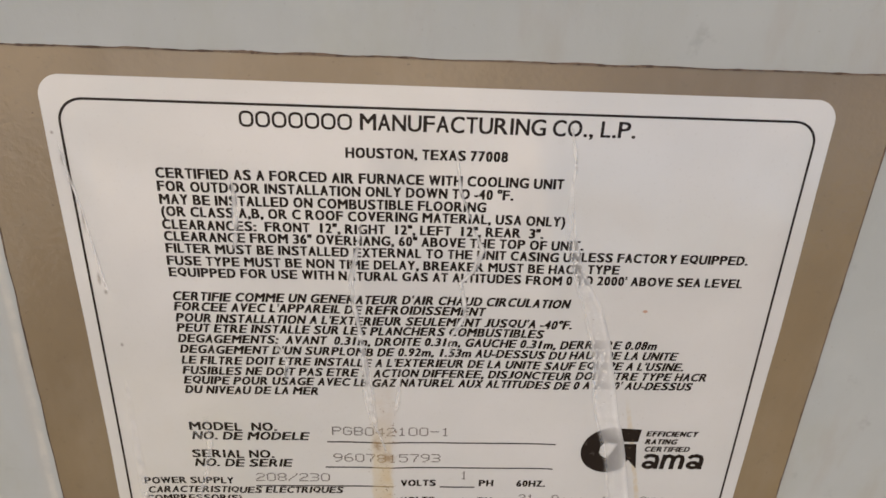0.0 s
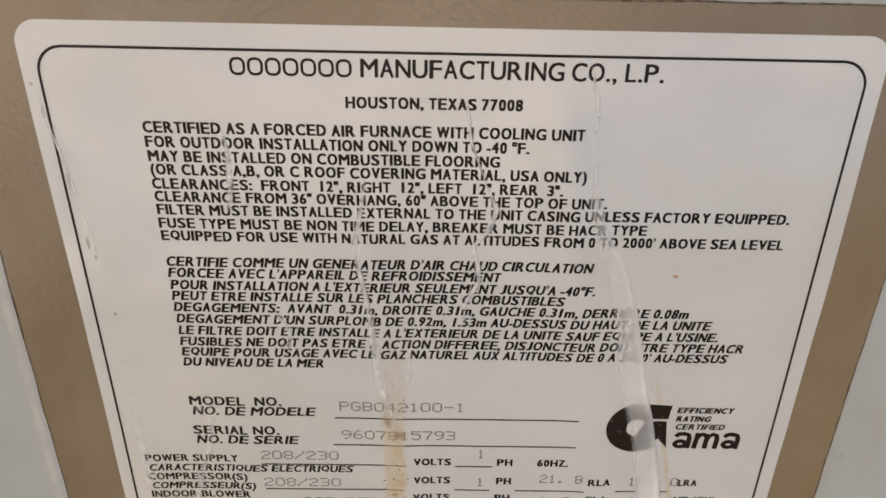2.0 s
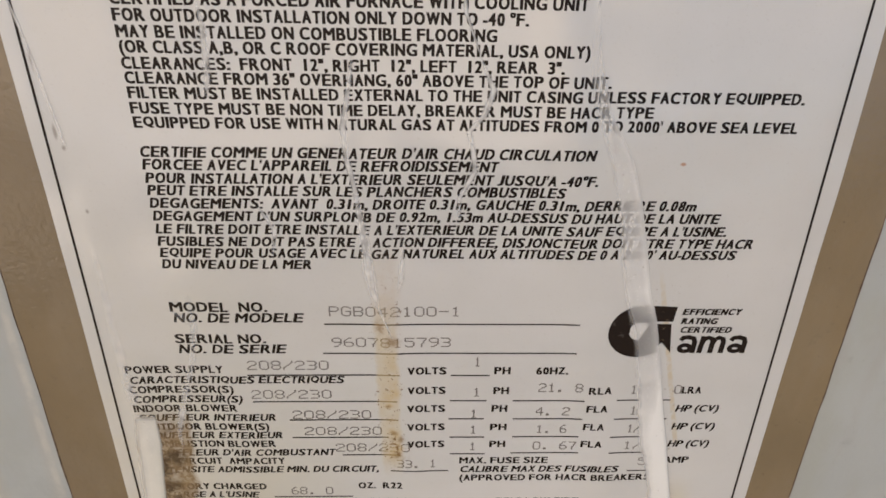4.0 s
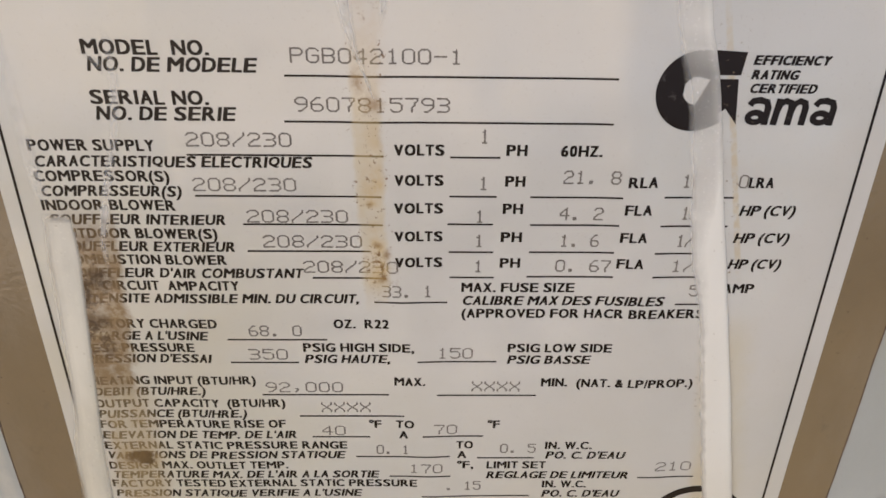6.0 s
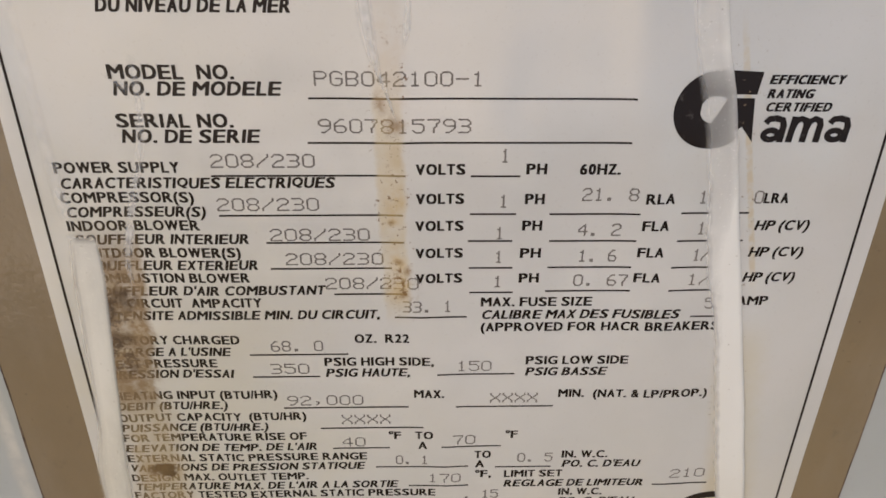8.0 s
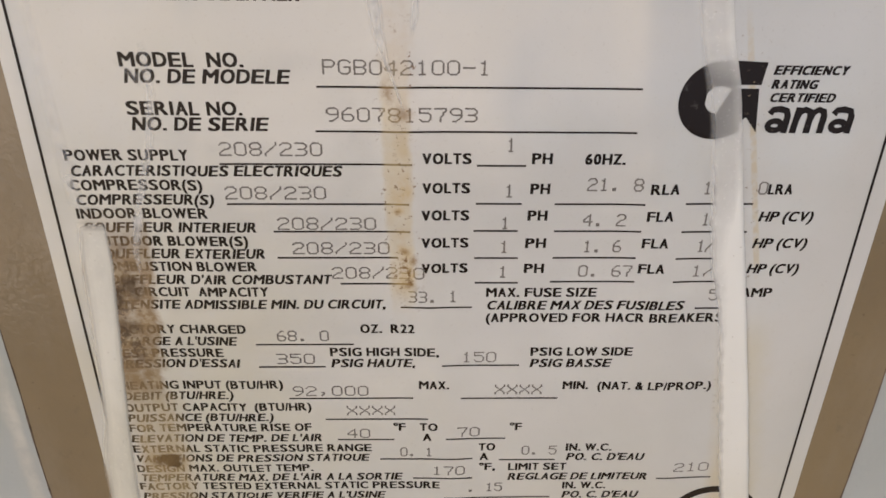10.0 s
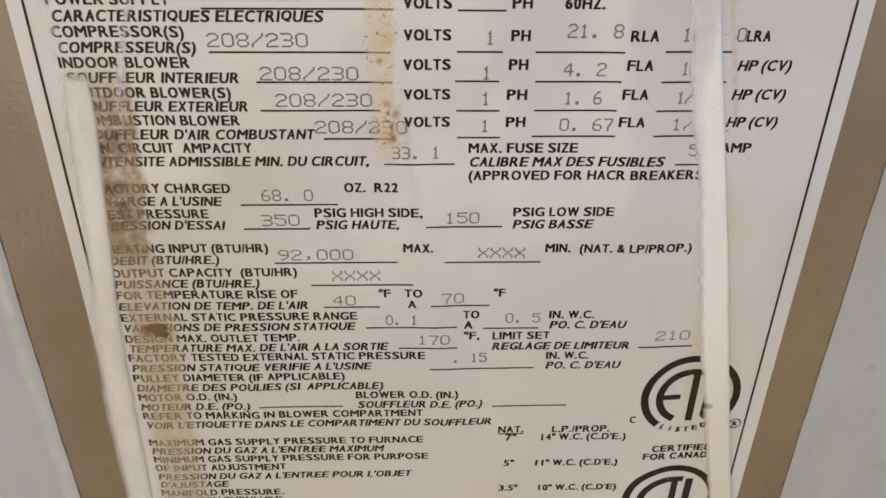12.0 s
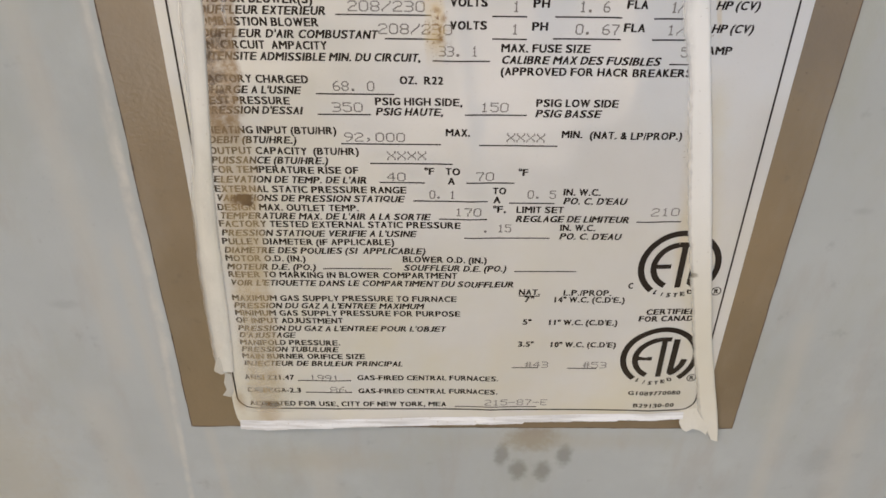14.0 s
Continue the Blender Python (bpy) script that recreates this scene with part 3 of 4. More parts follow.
PINS = {
    "0": "01110 10001 10001 10001 10001 10001 01110", "1": "00100 01100 00100 00100 00100 00100 01110",
    "2": "01110 10001 00001 00110 01000 10000 11111", "3": "11110 00001 00001 01110 00001 00001 11110",
    "4": "00010 00110 01010 10010 11111 00010 00010", "5": "11111 10000 11110 00001 00001 10001 01110",
    "6": "00110 01000 10000 11110 10001 10001 01110", "7": "11111 00001 00010 00010 00100 00100 00100",
    "8": "01110 10001 10001 01110 10001 10001 01110", "9": "01110 10001 10001 01111 00001 00010 01100",
    "P": "11110 10001 10001 11110 10000 10000 10000", "G": "01110 10001 10000 10111 10001 10001 01110",
    "B": "11110 10001 10001 11110 10001 10001 11110", "E": "11111 10000 10000 11110 10000 10000 11111",
    "X": "10001 10001 01010 00100 01010 10001 10001", "#": "01010 01010 11111 01010 11111 01010 01010",
    "-": "00000 00000 00000 11111 00000 00000 00000", "/": "00001 00001 00010 00100 01000 10000 10000",
    ".": "00000 00000 00000 00000 00000 01100 01100", ",": "00000 00000 00000 00000 01100 00100 01000",
}


def dots(text, x0, x1, z, cap=3.1, fill=0.78):
    """A field filled in by a pin printer: each character of small round dots, with dots between neighbours."""
    bm = bmesh.new()
    pitch = (x1 - x0) / (len(text) - 0.22)
    step, rise = pitch * fill / 4.4, cap / 6.6
    for n, sign in enumerate(text):
        if sign == " ":
            continue
        on = {(c, 6 - r) for r, row in enumerate(PINS[sign].split()) for c in range(5) if row[c] == "1"}
        spots = list(on) + [(c + 0.5, r) for c, r in on if (c + 1, r) in on]
        spots += [(c, r + 0.5) for c, r in on if (c, r + 1) in on]
        for d in (-1, 1):
            spots += [(c + d * 0.5, r + 0.5) for c, r in on if (c + d, r + 1) in on and (c + d, r) not in on and (c, r + 1) not in on]
        for c, r in spots:
            x = x0 + n * pitch + (c + 0.2) * step + random.uniform(-0.03, 0.03)
            y = z + (r + 0.3) * rise + random.uniform(-0.03, 0.03)
            size = random.uniform(0.17, 0.235)
            bm.faces.new([bm.verts.new(on_sheet(x + size * 1.15 * math.cos(a * 1.0472), y + size * math.sin(a * 1.0472), 0.08)) for a in range(6)])
    part("pin_print", bm, pin_ink, label, "faint grey pin-printed figures")


line("MANUFACTURING", -20.1, 24.6, 305.7, 4.10, bold=0.22)
line("CO., L.P.", 26.2, 46.7, 305.7, 4.10, bold=0.22)
line("HOUSTON, TEXAS", -23.6, 5.7, 298.6, 2.70)
line("77008", 6.8, 16.0, 298.6, 2.70)
line("CERTIFIED AS A FORCED AIR FURNACE WITH COOLING UNIT", -69.7, 30.6, 291.9, 2.75)
line("FOR OUTDOOR INSTALLATION ONLY DOWN TO -40 °F.", -69.7, 18.2, 288.4, 2.75)
line("MAY BE INSTALLED ON COMBUSTIBLE FLOORING", -69.6, 11.6, 284.9, 2.75)
line("(OR CLASS A,B, OR C ROOF COVERING MATERIAL, USA ONLY)", -69.4, 32.0, 281.6, 2.75)
line("CLEARANCES:  FRONT  12\", RIGHT  12\", LEFT  12\", REAR  3\".", -69.7, 26.8, 278.0, 2.75)
line("CLEARANCE FROM 36\" OVERHANG, 60\" ABOVE THE TOP OF UNIT.", -69.6, 37.7, 274.7, 2.75)
line("FILTER MUST BE INSTALLED EXTERNAL TO THE UNIT CASING UNLESS FACTORY EQUIPPED.", -69.6, 82.2, 271.3, 2.75)
line("FUSE TYPE MUST BE NON TIME DELAY, BREAKER MUST BE HACR TYPE", -69.7, 48.2, 267.7, 2.75, bold=0.33)
line("EQUIPPED FOR USE WITH NATURAL GAS AT ALTITUDES FROM 0 TO 2000' ABOVE SEA LEVEL", -69.6, 82.2, 264.3, 2.75)
line("CERTIFIE COMME UN GENERATEUR D'AIR CHAUD CIRCULATION", -69.6, 36.2, 257.1, 2.75, slant=0.2)
line("FORCEE AVEC L'APPAREIL DE REFROIDISSEMENT", -69.6, 13.4, 253.9, 2.75, slant=0.2)
line("POUR INSTALLATION A L'EXTERIEUR SEULEMENT JUSQU'A -40°F.", -69.5, 37.7, 250.4, 2.75, slant=0.2)
line("PEUT ETRE INSTALLE SUR LES PLANCHERS COMBUSTIBLES", -69.6, 30.0, 247.2, 2.75, slant=0.2)
line("DEGAGEMENTS:  AVANT  0.31m, DROITE 0.31m, GAUCHE 0.31m, DERRIERE 0.08m", -69.6, 62.4, 243.8, 2.75, slant=0.2)
line("DEGAGEMENT D'UN SURPLOMB DE 0.92m, 1.53m AU-DESSUS DU HAUT DE LA UNITE", -69.4, 68.7, 240.3, 2.75, slant=0.2)
line("LE FILTRE DOIT ETRE INSTALLE A L'EXTERIEUR DE LA UNITE SAUF EQUIPE A L'USINE.", -69.4, 71.4, 236.7, 2.75, slant=0.2)
line("FUSIBLES NE DOIT PAS ETRE A ACTION DIFFEREE, DISJONCTEUR DOIT ETRE TYPE HACR", -69.5, 78.7, 233.2, 2.75, slant=0.2)
line("EQUIPE POUR USAGE AVEC LE GAZ NATUREL AUX ALTITUDES DE 0 A 2000' AU-DESSUS", -69.5, 74.9, 229.9, 2.75, slant=0.2)
line("DU NIVEAU DE LA MER", -69.5, -32.0, 226.6, 2.75, slant=0.2)
line("MODEL  NO.", -69.6, -44.5, 213.4, 3.00)
line("NO. DE MODELE", -69.2, -35.4, 210.0, 3.00, slant=0.2)
line("SERIAL NO.", -69.8, -45.8, 203.2, 3.00)
line("NO. DE SERIE", -69.4, -40.7, 199.8, 3.00, slant=0.2)
line("POWER SUPPLY", -84.8, -58.5, 193.0, 2.55)
line("CARACTERISTIQUES ELECTRIQUES", -84.3, -25.7, 189.4, 2.55, slant=0.2)
line("COMPRESSOR(S)", -85.0, -56.5, 186.0, 2.55)
line("COMPRESSEUR(S)", -84.5, -54.3, 182.5, 2.55, slant=0.2)
line("INDOOR BLOWER", -85.0, -56.1, 179.1, 2.55)
line("SOUFFLEUR INTERIEUR", -84.2, -45.5, 175.6, 2.55, slant=0.2)
line("OUTDOOR BLOWER(S)", -83.5, -48.0, 172.1, 2.55, bold=0.33)
line("SOUFFLEUR EXTERIEUR", -83.2, -44.2, 168.8, 2.55, slant=0.2)
line("COMBUSTION BLOWER", -83.3, -46.6, 165.4, 2.55)
line("SOUFFLEUR D'AIR COMBUSTANT", -83.5, -29.6, 161.9, 2.55, slant=0.2)
line("MIN. CIRCUIT  AMPACITY", -83.6, -44.6, 158.5, 2.55)
line("INTENSITE ADMISSIBLE MIN. DU CIRCUIT,", -82.7, -16.9, 155.0, 2.55, slant=0.2)
line("FACTORY CHARGED", -83.2, -51.0, 147.9, 2.55)
line("CHARGE A L'USINE", -83.3, -53.5, 144.4, 2.55, slant=0.2)
line("TEST PRESSURE", -83.7, -57.2, 140.9, 2.55)
line("PRESSION D'ESSAI", -83.9, -53.5, 137.7, 2.55, slant=0.2)
line("HEATING INPUT (BTU/HR)", -84.0, -43.6, 131.0, 2.55)
line("DEBIT (BTU/HRE.)", -83.9, -56.3, 127.6, 2.55, slant=0.2)
line("OUTPUT CAPACITY  (BTU/HR)", -84.2, -36.9, 123.8, 2.55)
line("PUISSANCE (BTU/HRE.)", -84.2, -46.8, 120.4, 2.55, slant=0.2)
line("FOR TEMPERATURE RISE OF", -84.4, -37.2, 117.0, 2.55)
line("ELEVATION DE TEMP. DE L'AIR", -84.5, -34.5, 113.4, 2.55, slant=0.2)
line("EXTERNAL STATIC PRESSURE RANGE", -84.6, -21.8, 109.8, 2.55)
line("VARIATIONS DE PRESSION STATIQUE", -84.6, -22.5, 106.4, 2.55, slant=0.2)
line("DESIGN MAX. OUTLET TEMP.", -84.7, -37.7, 102.8, 2.55)
line("TEMPERATURE MAX. DE L'AIR A LA SORTIE", -84.3, -13.8, 99.5, 2.55, slant=0.2)
line("FACTORY TESTED EXTERNAL STATIC PRESSURE", -85.1, -3.6, 96.3, 2.55)
line("PRESSION STATIQUE VERIFIE A L'USINE", -84.8, -18.6, 92.7, 2.55, slant=0.2)
line("PULLEY DIAMETER (IF APPLICABLE)", -85.1, -26.3, 89.2, 2.55)
line("DIAMETRE DES POULIES (SI  APPLICABLE)", -84.8, -15.5, 85.6, 2.55, slant=0.2)
line("MOTOR O.D. (IN.)", -84.9, -57.2, 82.2, 2.55)
line("MOTEUR D.E. (PO.)", -84.9, -53.8, 78.6, 2.55, slant=0.2)
line("REFER TO MARKING IN BLOWER COMPARTMENT", -84.8, -4.3, 75.3, 2.55)
line("VOIR L'ETIQUETTE DANS LE COMPARTIMENT DU SOUFFLEUR", -84.6, 16.1, 71.7, 2.55, slant=0.2)
line("BLOWER O.D. (IN.)", -23.4, 5.8, 82.2, 2.55)
line("SOUFFLEUR D.E. (PO.)", -23.1, 12.9, 78.6, 2.55, slant=0.2)
line("MAXIMUM GAS SUPPLY PRESSURE TO FURNACE", -84.9, -4.2, 64.9, 2.55)
line("PRESSION DU GAZ A L'ENTREE MAXIMUM", -84.7, -16.0, 61.5, 2.55, slant=0.2)
line("MINIMUM GAS SUPPLY PRESSURE FOR PURPOSE", -84.7, -2.7, 58.1, 2.55)
line("OF INPUT ADJUSTMENT", -84.8, -45.7, 54.6, 2.55)
line("PRESSION DU GAZ A L'ENTREE POUR L'OBJET", -84.6, -7.9, 50.9, 2.55, slant=0.2)
line("D'AJUSTAGE", -84.5, -63.7, 47.6, 2.55, slant=0.2)
line("MANIFOLD PRESSURE.", -84.7, -47.3, 44.0, 2.55)
line("PRESSION TUBULURE", -84.6, -48.2, 40.7, 2.55, slant=0.2)
line("MAIN BURNER ORIFICE SIZE", -84.7, -38.3, 37.2, 2.55)
line("INJECTEUR DE BRULEUR PRINCIPAL", -84.5, -24.0, 33.6, 2.55, slant=0.2)
line("ANSI Z21.47", -85.1, -66.1, 26.4, 2.55)
line("GAS-FIRED CENTRAL FURNACES.", -41.7, 12.9, 26.4, 2.55)
line("CAN/CGA-2.3", -84.9, -64.0, 19.6, 2.55)
line("GAS-FIRED CENTRAL FURNACES.", -41.6, 12.9, 19.4, 2.55)
line("ACCEPTED FOR USE, CITY OF NEW YORK, MEA", -84.8, -7.1, 12.4, 2.55)
line("NAT.", 18.0, 25.7, 68.3, 2.55)
line("7\"", 20.3, 23.6, 65.1, 2.55)
line("L.P./PROP.", 34.1, 51.4, 68.1, 2.55)
line("14\" W.C. (C.D'E.)", 30.6, 56.5, 65.0, 2.55)
line("5\"", 20.3, 23.5, 54.6, 2.55, bold=0.33)
line("11\" W.C. (C.D'E.)", 29.6, 55.3, 54.4, 2.55, bold=0.33)
line("3.5\"", 19.3, 25.1, 43.9, 2.55, bold=0.33)
line("10\" W.C. (C.D'E)", 31.2, 56.2, 43.7, 2.55, bold=0.33)
line("C", 56.9, 58.6, 71.6, 2.55)
line("CERTIFIED", 65.1, 83.7, 60.0, 2.55, bold=0.33)
line("FOR CANADA", 62.8, 85.2, 56.8, 2.55, bold=0.33)
line("G1089770080", 64.3, 85.1, 19.4, 2.10, bold=0.25)
line("B29130-00", 67.2, 83.6, 12.7, 2.10, bold=0.25)
line("VOLTS", -8.3, 2.4, 192.4, 2.55, bold=0.33)
line("PH", 15.5, 20.0, 192.5, 2.55, bold=0.33)
line("60HZ.", 27.1, 36.0, 192.4, 2.55, bold=0.33)
line("VOLTS", -8.3, 2.3, 185.4, 2.55, bold=0.33)
line("PH", 15.6, 20.0, 185.3, 2.55, bold=0.33)
line("RLA", 42.4, 48.9, 185.3, 2.55)
line("LRA", 68.8, 74.3, 185.3, 2.55)
line("VOLTS", -8.5, 2.3, 178.7, 2.55, bold=0.33)
line("PH", 15.4, 19.9, 178.7, 2.55, bold=0.33)
line("FLA", 42.4, 48.5, 178.6, 2.55)
line("HP (CV)", 68.0, 80.5, 178.5, 2.55, slant=0.2)
line("VOLTS", -8.5, 2.3, 171.7, 2.55, bold=0.33)
line("PH", 15.3, 20.1, 171.6, 2.55, bold=0.33)
line("FLA", 42.2, 48.3, 171.7, 2.55)
line("HP (CV)", 68.0, 80.7, 171.6, 2.55, slant=0.2)
line("VOLTS", -8.5, 2.3, 165.0, 2.55, bold=0.33)
line("PH", 15.4, 20.1, 164.9, 2.55, bold=0.33)
line("FLA", 42.2, 48.4, 164.9, 2.55)
line("HP (CV)", 68.0, 80.3, 164.8, 2.55, slant=0.2)
line("MAX. FUSE SIZE", 6.8, 33.2, 158.3, 2.55)
line("CALIBRE MAX DES FUSIBLES", 7.0, 54.7, 154.7, 2.55, slant=0.2)
line("AMP", 68.1, 75.4, 158.2, 2.55)
line("(APPROVED FOR HACR BREAKERS)", 7.1, 66.1, 151.1, 2.55)
line("OZ.  R22", -23.4, -10.2, 147.9, 2.55)
line("PSIG HIGH SIDE,", -31.1, -4.2, 141.0, 2.55)
line("PSIG HAUTE,", -31.0, -9.9, 137.6, 2.55, slant=0.2)
line("PSIG LOW SIDE", 18.5, 44.0, 141.0, 2.55)
line("PSIG BASSE", 18.5, 39.0, 137.5, 2.55, slant=0.2)
line("MAX.", -9.2, -1.5, 130.8, 2.55)
line("MIN.", 27.4, 34.0, 130.5, 2.55)
line("(NAT. & LP/PROP.)", 36.4, 65.5, 130.3, 2.55)
line("°F", -15.8, -12.7, 116.9, 2.55)
line("TO", -9.0, -4.3, 116.9, 2.55)
line("A", -8.2, -5.9, 113.4, 2.55)
line("°F", 14.7, 17.8, 116.8, 2.55)
line("TO", 6.7, 11.1, 109.8, 2.55)
line("A", 7.0, 9.4, 106.4, 2.55)
line("IN. W.C.", 30.0, 42.4, 109.6, 2.55)
line("PO. C. D'EAU", 30.3, 51.4, 106.2, 2.55, slant=0.2)
line("°F,", 7.1, 11.4, 102.8, 2.55)
line("LIMIT SET", 14.9, 30.7, 102.7, 2.55)
line("REGLAGE DE LIMITEUR", 14.9, 53.4, 99.1, 2.55, slant=0.2)
line("IN. W.C.", 30.2, 42.3, 95.7, 2.55)
line("PO. C. D'EAU", 30.3, 51.5, 92.2, 2.55, slant=0.2)
line("EFFICIENCY", 64.3, 80.0, 212.7, 2.00, slant=0.2, bold=0.33)
line("RATING", 64.4, 74.2, 209.7, 2.00, slant=0.2, bold=0.33)
line("CERTIFIED", 64.6, 78.6, 206.8, 2.00, slant=0.2)
for cx, cz in ((73.7, 81.6), (73.7, 39.0)):
    for k, sign in enumerate("LISTED"):
        bow = 1 - ((k - 2.5) / 2.5) ** 2
        x, z = cx - 0.6 + 2.55 * (k - 2.5), cz - 12.3 - 1.5 * bow
        line(sign, x - (0.3 if sign == "I" else 0.8), x + (0.3 if sign == "I" else 0.8), z, 1.9, slant=0.5 - 0.16 * k, bold=0.36)

rule(-64.7, -44.1, 26.01)
rule(-62.1, -44.1, 19.86)
rule(-3.7, 28.8, 12.51)
rule(18.1, 25.7, 67.88)
rule(17.7, 27.8, 33.33)
rule(39.1, 50.2, 33.06)
rule(3.6, 14.3, 192.05)
rule(3.6, 13.9, 182.86)
rule(21.3, 41.6, 182.82)
rule(50.8, 66.1, 182.94)
rule(3.3, 13.4, 176.04)
rule(21.7, 41.6, 175.98)
rule(50.9, 66.1, 175.86)
rule(3.7, 13.8, 168.95)
rule(21.9, 41.3, 169.01)
rule(50.6, 66.0, 168.86)
rule(4.0, 14.2, 162.26)
rule(21.8, 41.8, 162.54)
rule(50.9, 66.6, 162.59)
rule(57.4, 65.7, 155.07)
rule(-52.0, -10.5, 192.29)
rule(-51.5, -11.2, 182.74)
rule(-41.9, -11.0, 175.84)
rule(-41.6, -13.9, 169.03)
rule(-27.5, -10.6, 161.98)
rule(-13.5, 3.6, 155.40)
rule(-49.0, -25.1, 144.58)
rule(-48.9, -32.4, 137.81)
rule(-3.4, 15.9, 138.11)
rule(-42.2, -10.6, 127.77)
rule(1.5, 26.4, 127.62)
rule(-33.4, -6.8, 120.86)
rule(-30.6, -15.7, 113.90)
rule(-2.1, 13.6, 114.08)
rule(-19.6, 5.1, 107.03)
rule(12.3, 27.4, 106.50)
rule(-10.9, 5.3, 100.07)
rule(55.7, 71.0, 99.72)
rule(-2.3, 27.0, 92.67)
rule(-51.2, -27.3, 79.35)
rule(15.8, 37.6, 78.70)
rule(-30.1, 37.5, 209.50)
rule(-30.9, 37.6, 199.81)

dots('1991', -60.1, -48.8, 25.9)
dots('86', -52.5, -46.3, 19.7)
dots('215-87-E', 8.2, 32.8, 13.4)
dots('#43', 22.8, 31.5, 33.3)
dots('#53', 45.0, 53.9, 33.3)
dots('1', 10.0, 11.6, 195.3)
dots('1', 10.0, 11.9, 184.5)
dots('21. 8', 28.3, 40.6, 186.1)
dots('105. 0', 54.2, 68.6, 185.3)
dots('1', 9.5, 11.4, 176.5)
dots('4. 2', 28.2, 37.7, 177.3)
dots('1/2', 55.3, 60.7, 177.5)
dots('1', 9.6, 11.4, 170.3)
dots('1. 6', 28.8, 37.5, 170.5)
dots('1/4', 55.3, 60.8, 170.6)
dots('1', 9.6, 11.5, 163.7)
dots('0. 67', 28.3, 40.8, 163.9)
dots('1/', 55.0, 60.2, 164.0)
dots('50', 60.3, 65.2, 157.3)
dots('208/230', -51.7, -29.8, 194.2)
dots('208/230', -51.6, -29.6, 183.9)
dots('208/230', -40.8, -18.8, 176.3)
dots('208/230', -37.9, -15.9, 170.0)
dots('208/230', -29.3, -7.9, 163.4)
dots('33. 1', -11.5, -0.1, 156.9)
dots('68. 0', -43.6, -31.2, 145.6)
dots('350', -44.3, -35.0, 138.7)
dots('150', 1.5, 10.0, 139.1)
dots('92,000', -41.1, -22.1, 128.6)
dots('XXXX', 10.2, 22.1, 128.9)
dots('XXXX', -27.7, -15.4, 122.2)
dots('40', -27.9, -22.1, 114.5)
dots('70', 0.9, 6.7, 114.9)
dots('0. 1', -14.1, -5.7, 108.0)
dots('0. 5', 18.3, 27.5, 108.3)
dots('170', -5.6, 3.1, 101.4)
dots('210', 60.2, 69.7, 102.0)
dots('. 15', 4.1, 13.5, 95.0)
dots('PGB042100-1', -28.6, 5.7, 212.1)
dots('9607815793', -28.4, 3.3, 202.0)

# ---- marks, as plain shapes ----
def shape(name, outline, over=0.06, label_text="", parent=None):
    bm = bmesh.new()
    bm.faces.new([bm.verts.new(on_sheet(x, z, over)) for x, z in outline])
    bmesh.ops.triangulate(bm, faces=bm.faces[:])
    return part(name, bm, ink, parent or label, label_text)


def arc(cx, cz, r, a0, a1, squash=1.0, n=40):
    return [(cx + r * math.cos(radians(a0 + (a1 - a0) * i / n)), cz + squash * r * math.sin(radians(a0 + (a1 - a0) * i / n))) for i in range(n + 1)]


# the maker's name: seven plain rounded rings
for k in range(7):
    x = -48.6 + 3.86 * k
    part("name_block", ribbon(rounded_frame(x + 0.35, x + 3.2, 305.9, 309.3, 1.2), 0.62), ink, label)


def listing_mark(cx, cz, r):
    """A ring open below, with an arc and slanted strokes inside."""
    ring = part("listing_mark", ribbon(arc(cx, cz, r * 0.92, -50, 231), r * 0.155), ink, label, "black round listing mark, ring open below")
    part("mark_arc", ribbon(arc(cx, cz - r * 0.02, r * 0.62, 100, 244), r * 0.15), ink, ring)
    part("mark_arc", ribbon([(cx + r * 0.36, cz + r * 0.60), (cx + r * 0.34, cz - r * 0.52)] + arc(cx + r * 0.02, cz - r * 0.02, r * 0.62, -56, -4), r * 0.16, 0.07), ink, ring)
    for a, b, wide in (((-0.58, -0.02), (-0.20, -0.02), 0.12), ((0.05, -0.64), (0.05, 0.62), 0.145), ((-0.11, 0.60), (0.22, 0.60), 0.14)):
        part("mark_stroke", ribbon([(cx + r * a[0], cz + r * a[1]), (cx + r * b[0], cz + r * b[1])], r * wide, 0.08), ink, ring)


listing_mark(73.7, 81.6, 14.7)
listing_mark(73.7, 39.0, 15.0)
for x, z in ((89.0, 70.4), (88.0, 28.3)):
    part("mark_ring", ribbon(arc(x, z, 1.7, 0, 360), 0.38), ink, label)
    line("R", x - 0.75, x + 0.8, z - 0.95, 1.9, bold=0.28)

# the efficiency mark: a disc with a round eye, two wings and three blocks beside it
disc = shape("efficiency_mark", arc(54.0, 207.0, 8.6, 90, 270) + arc(54.0, 207.2, 3.0, 270, 90), label_text="black efficiency mark, a disc with a round eye")
shape("mark_wing", [(54.0, 215.6), (57.0, 215.6), (57.0, 209.4), (55.6, 209.8), (54.0, 210.2)], parent=disc)
shape("mark_wing", arc(54.0, 207.0, 8.6, 270, 312, n=10) + [(56.4, 205.0), (55.4, 204.4), (54.0, 204.2)], parent=disc)
shape("mark_wing", [(57.0, 215.6), (62.8, 215.3), (62.3, 210.5), (57.0, 210.5)], parent=disc)
shape("mark_wing", [(56.4, 209.7), (62.0, 209.7), (63.2, 200.0), (60.4, 203.4), (58.9, 202.0), (57.6, 203.4), (56.6, 206.2)], parent=disc)
shape("mark_wing", arc(54.0, 207.2, 2.9, -90, 42, n=14) + [(56.5, 209.6), (57.4, 204.6), (56.2, 203.6), (54.0, 203.9)], 0.07, parent=disc)
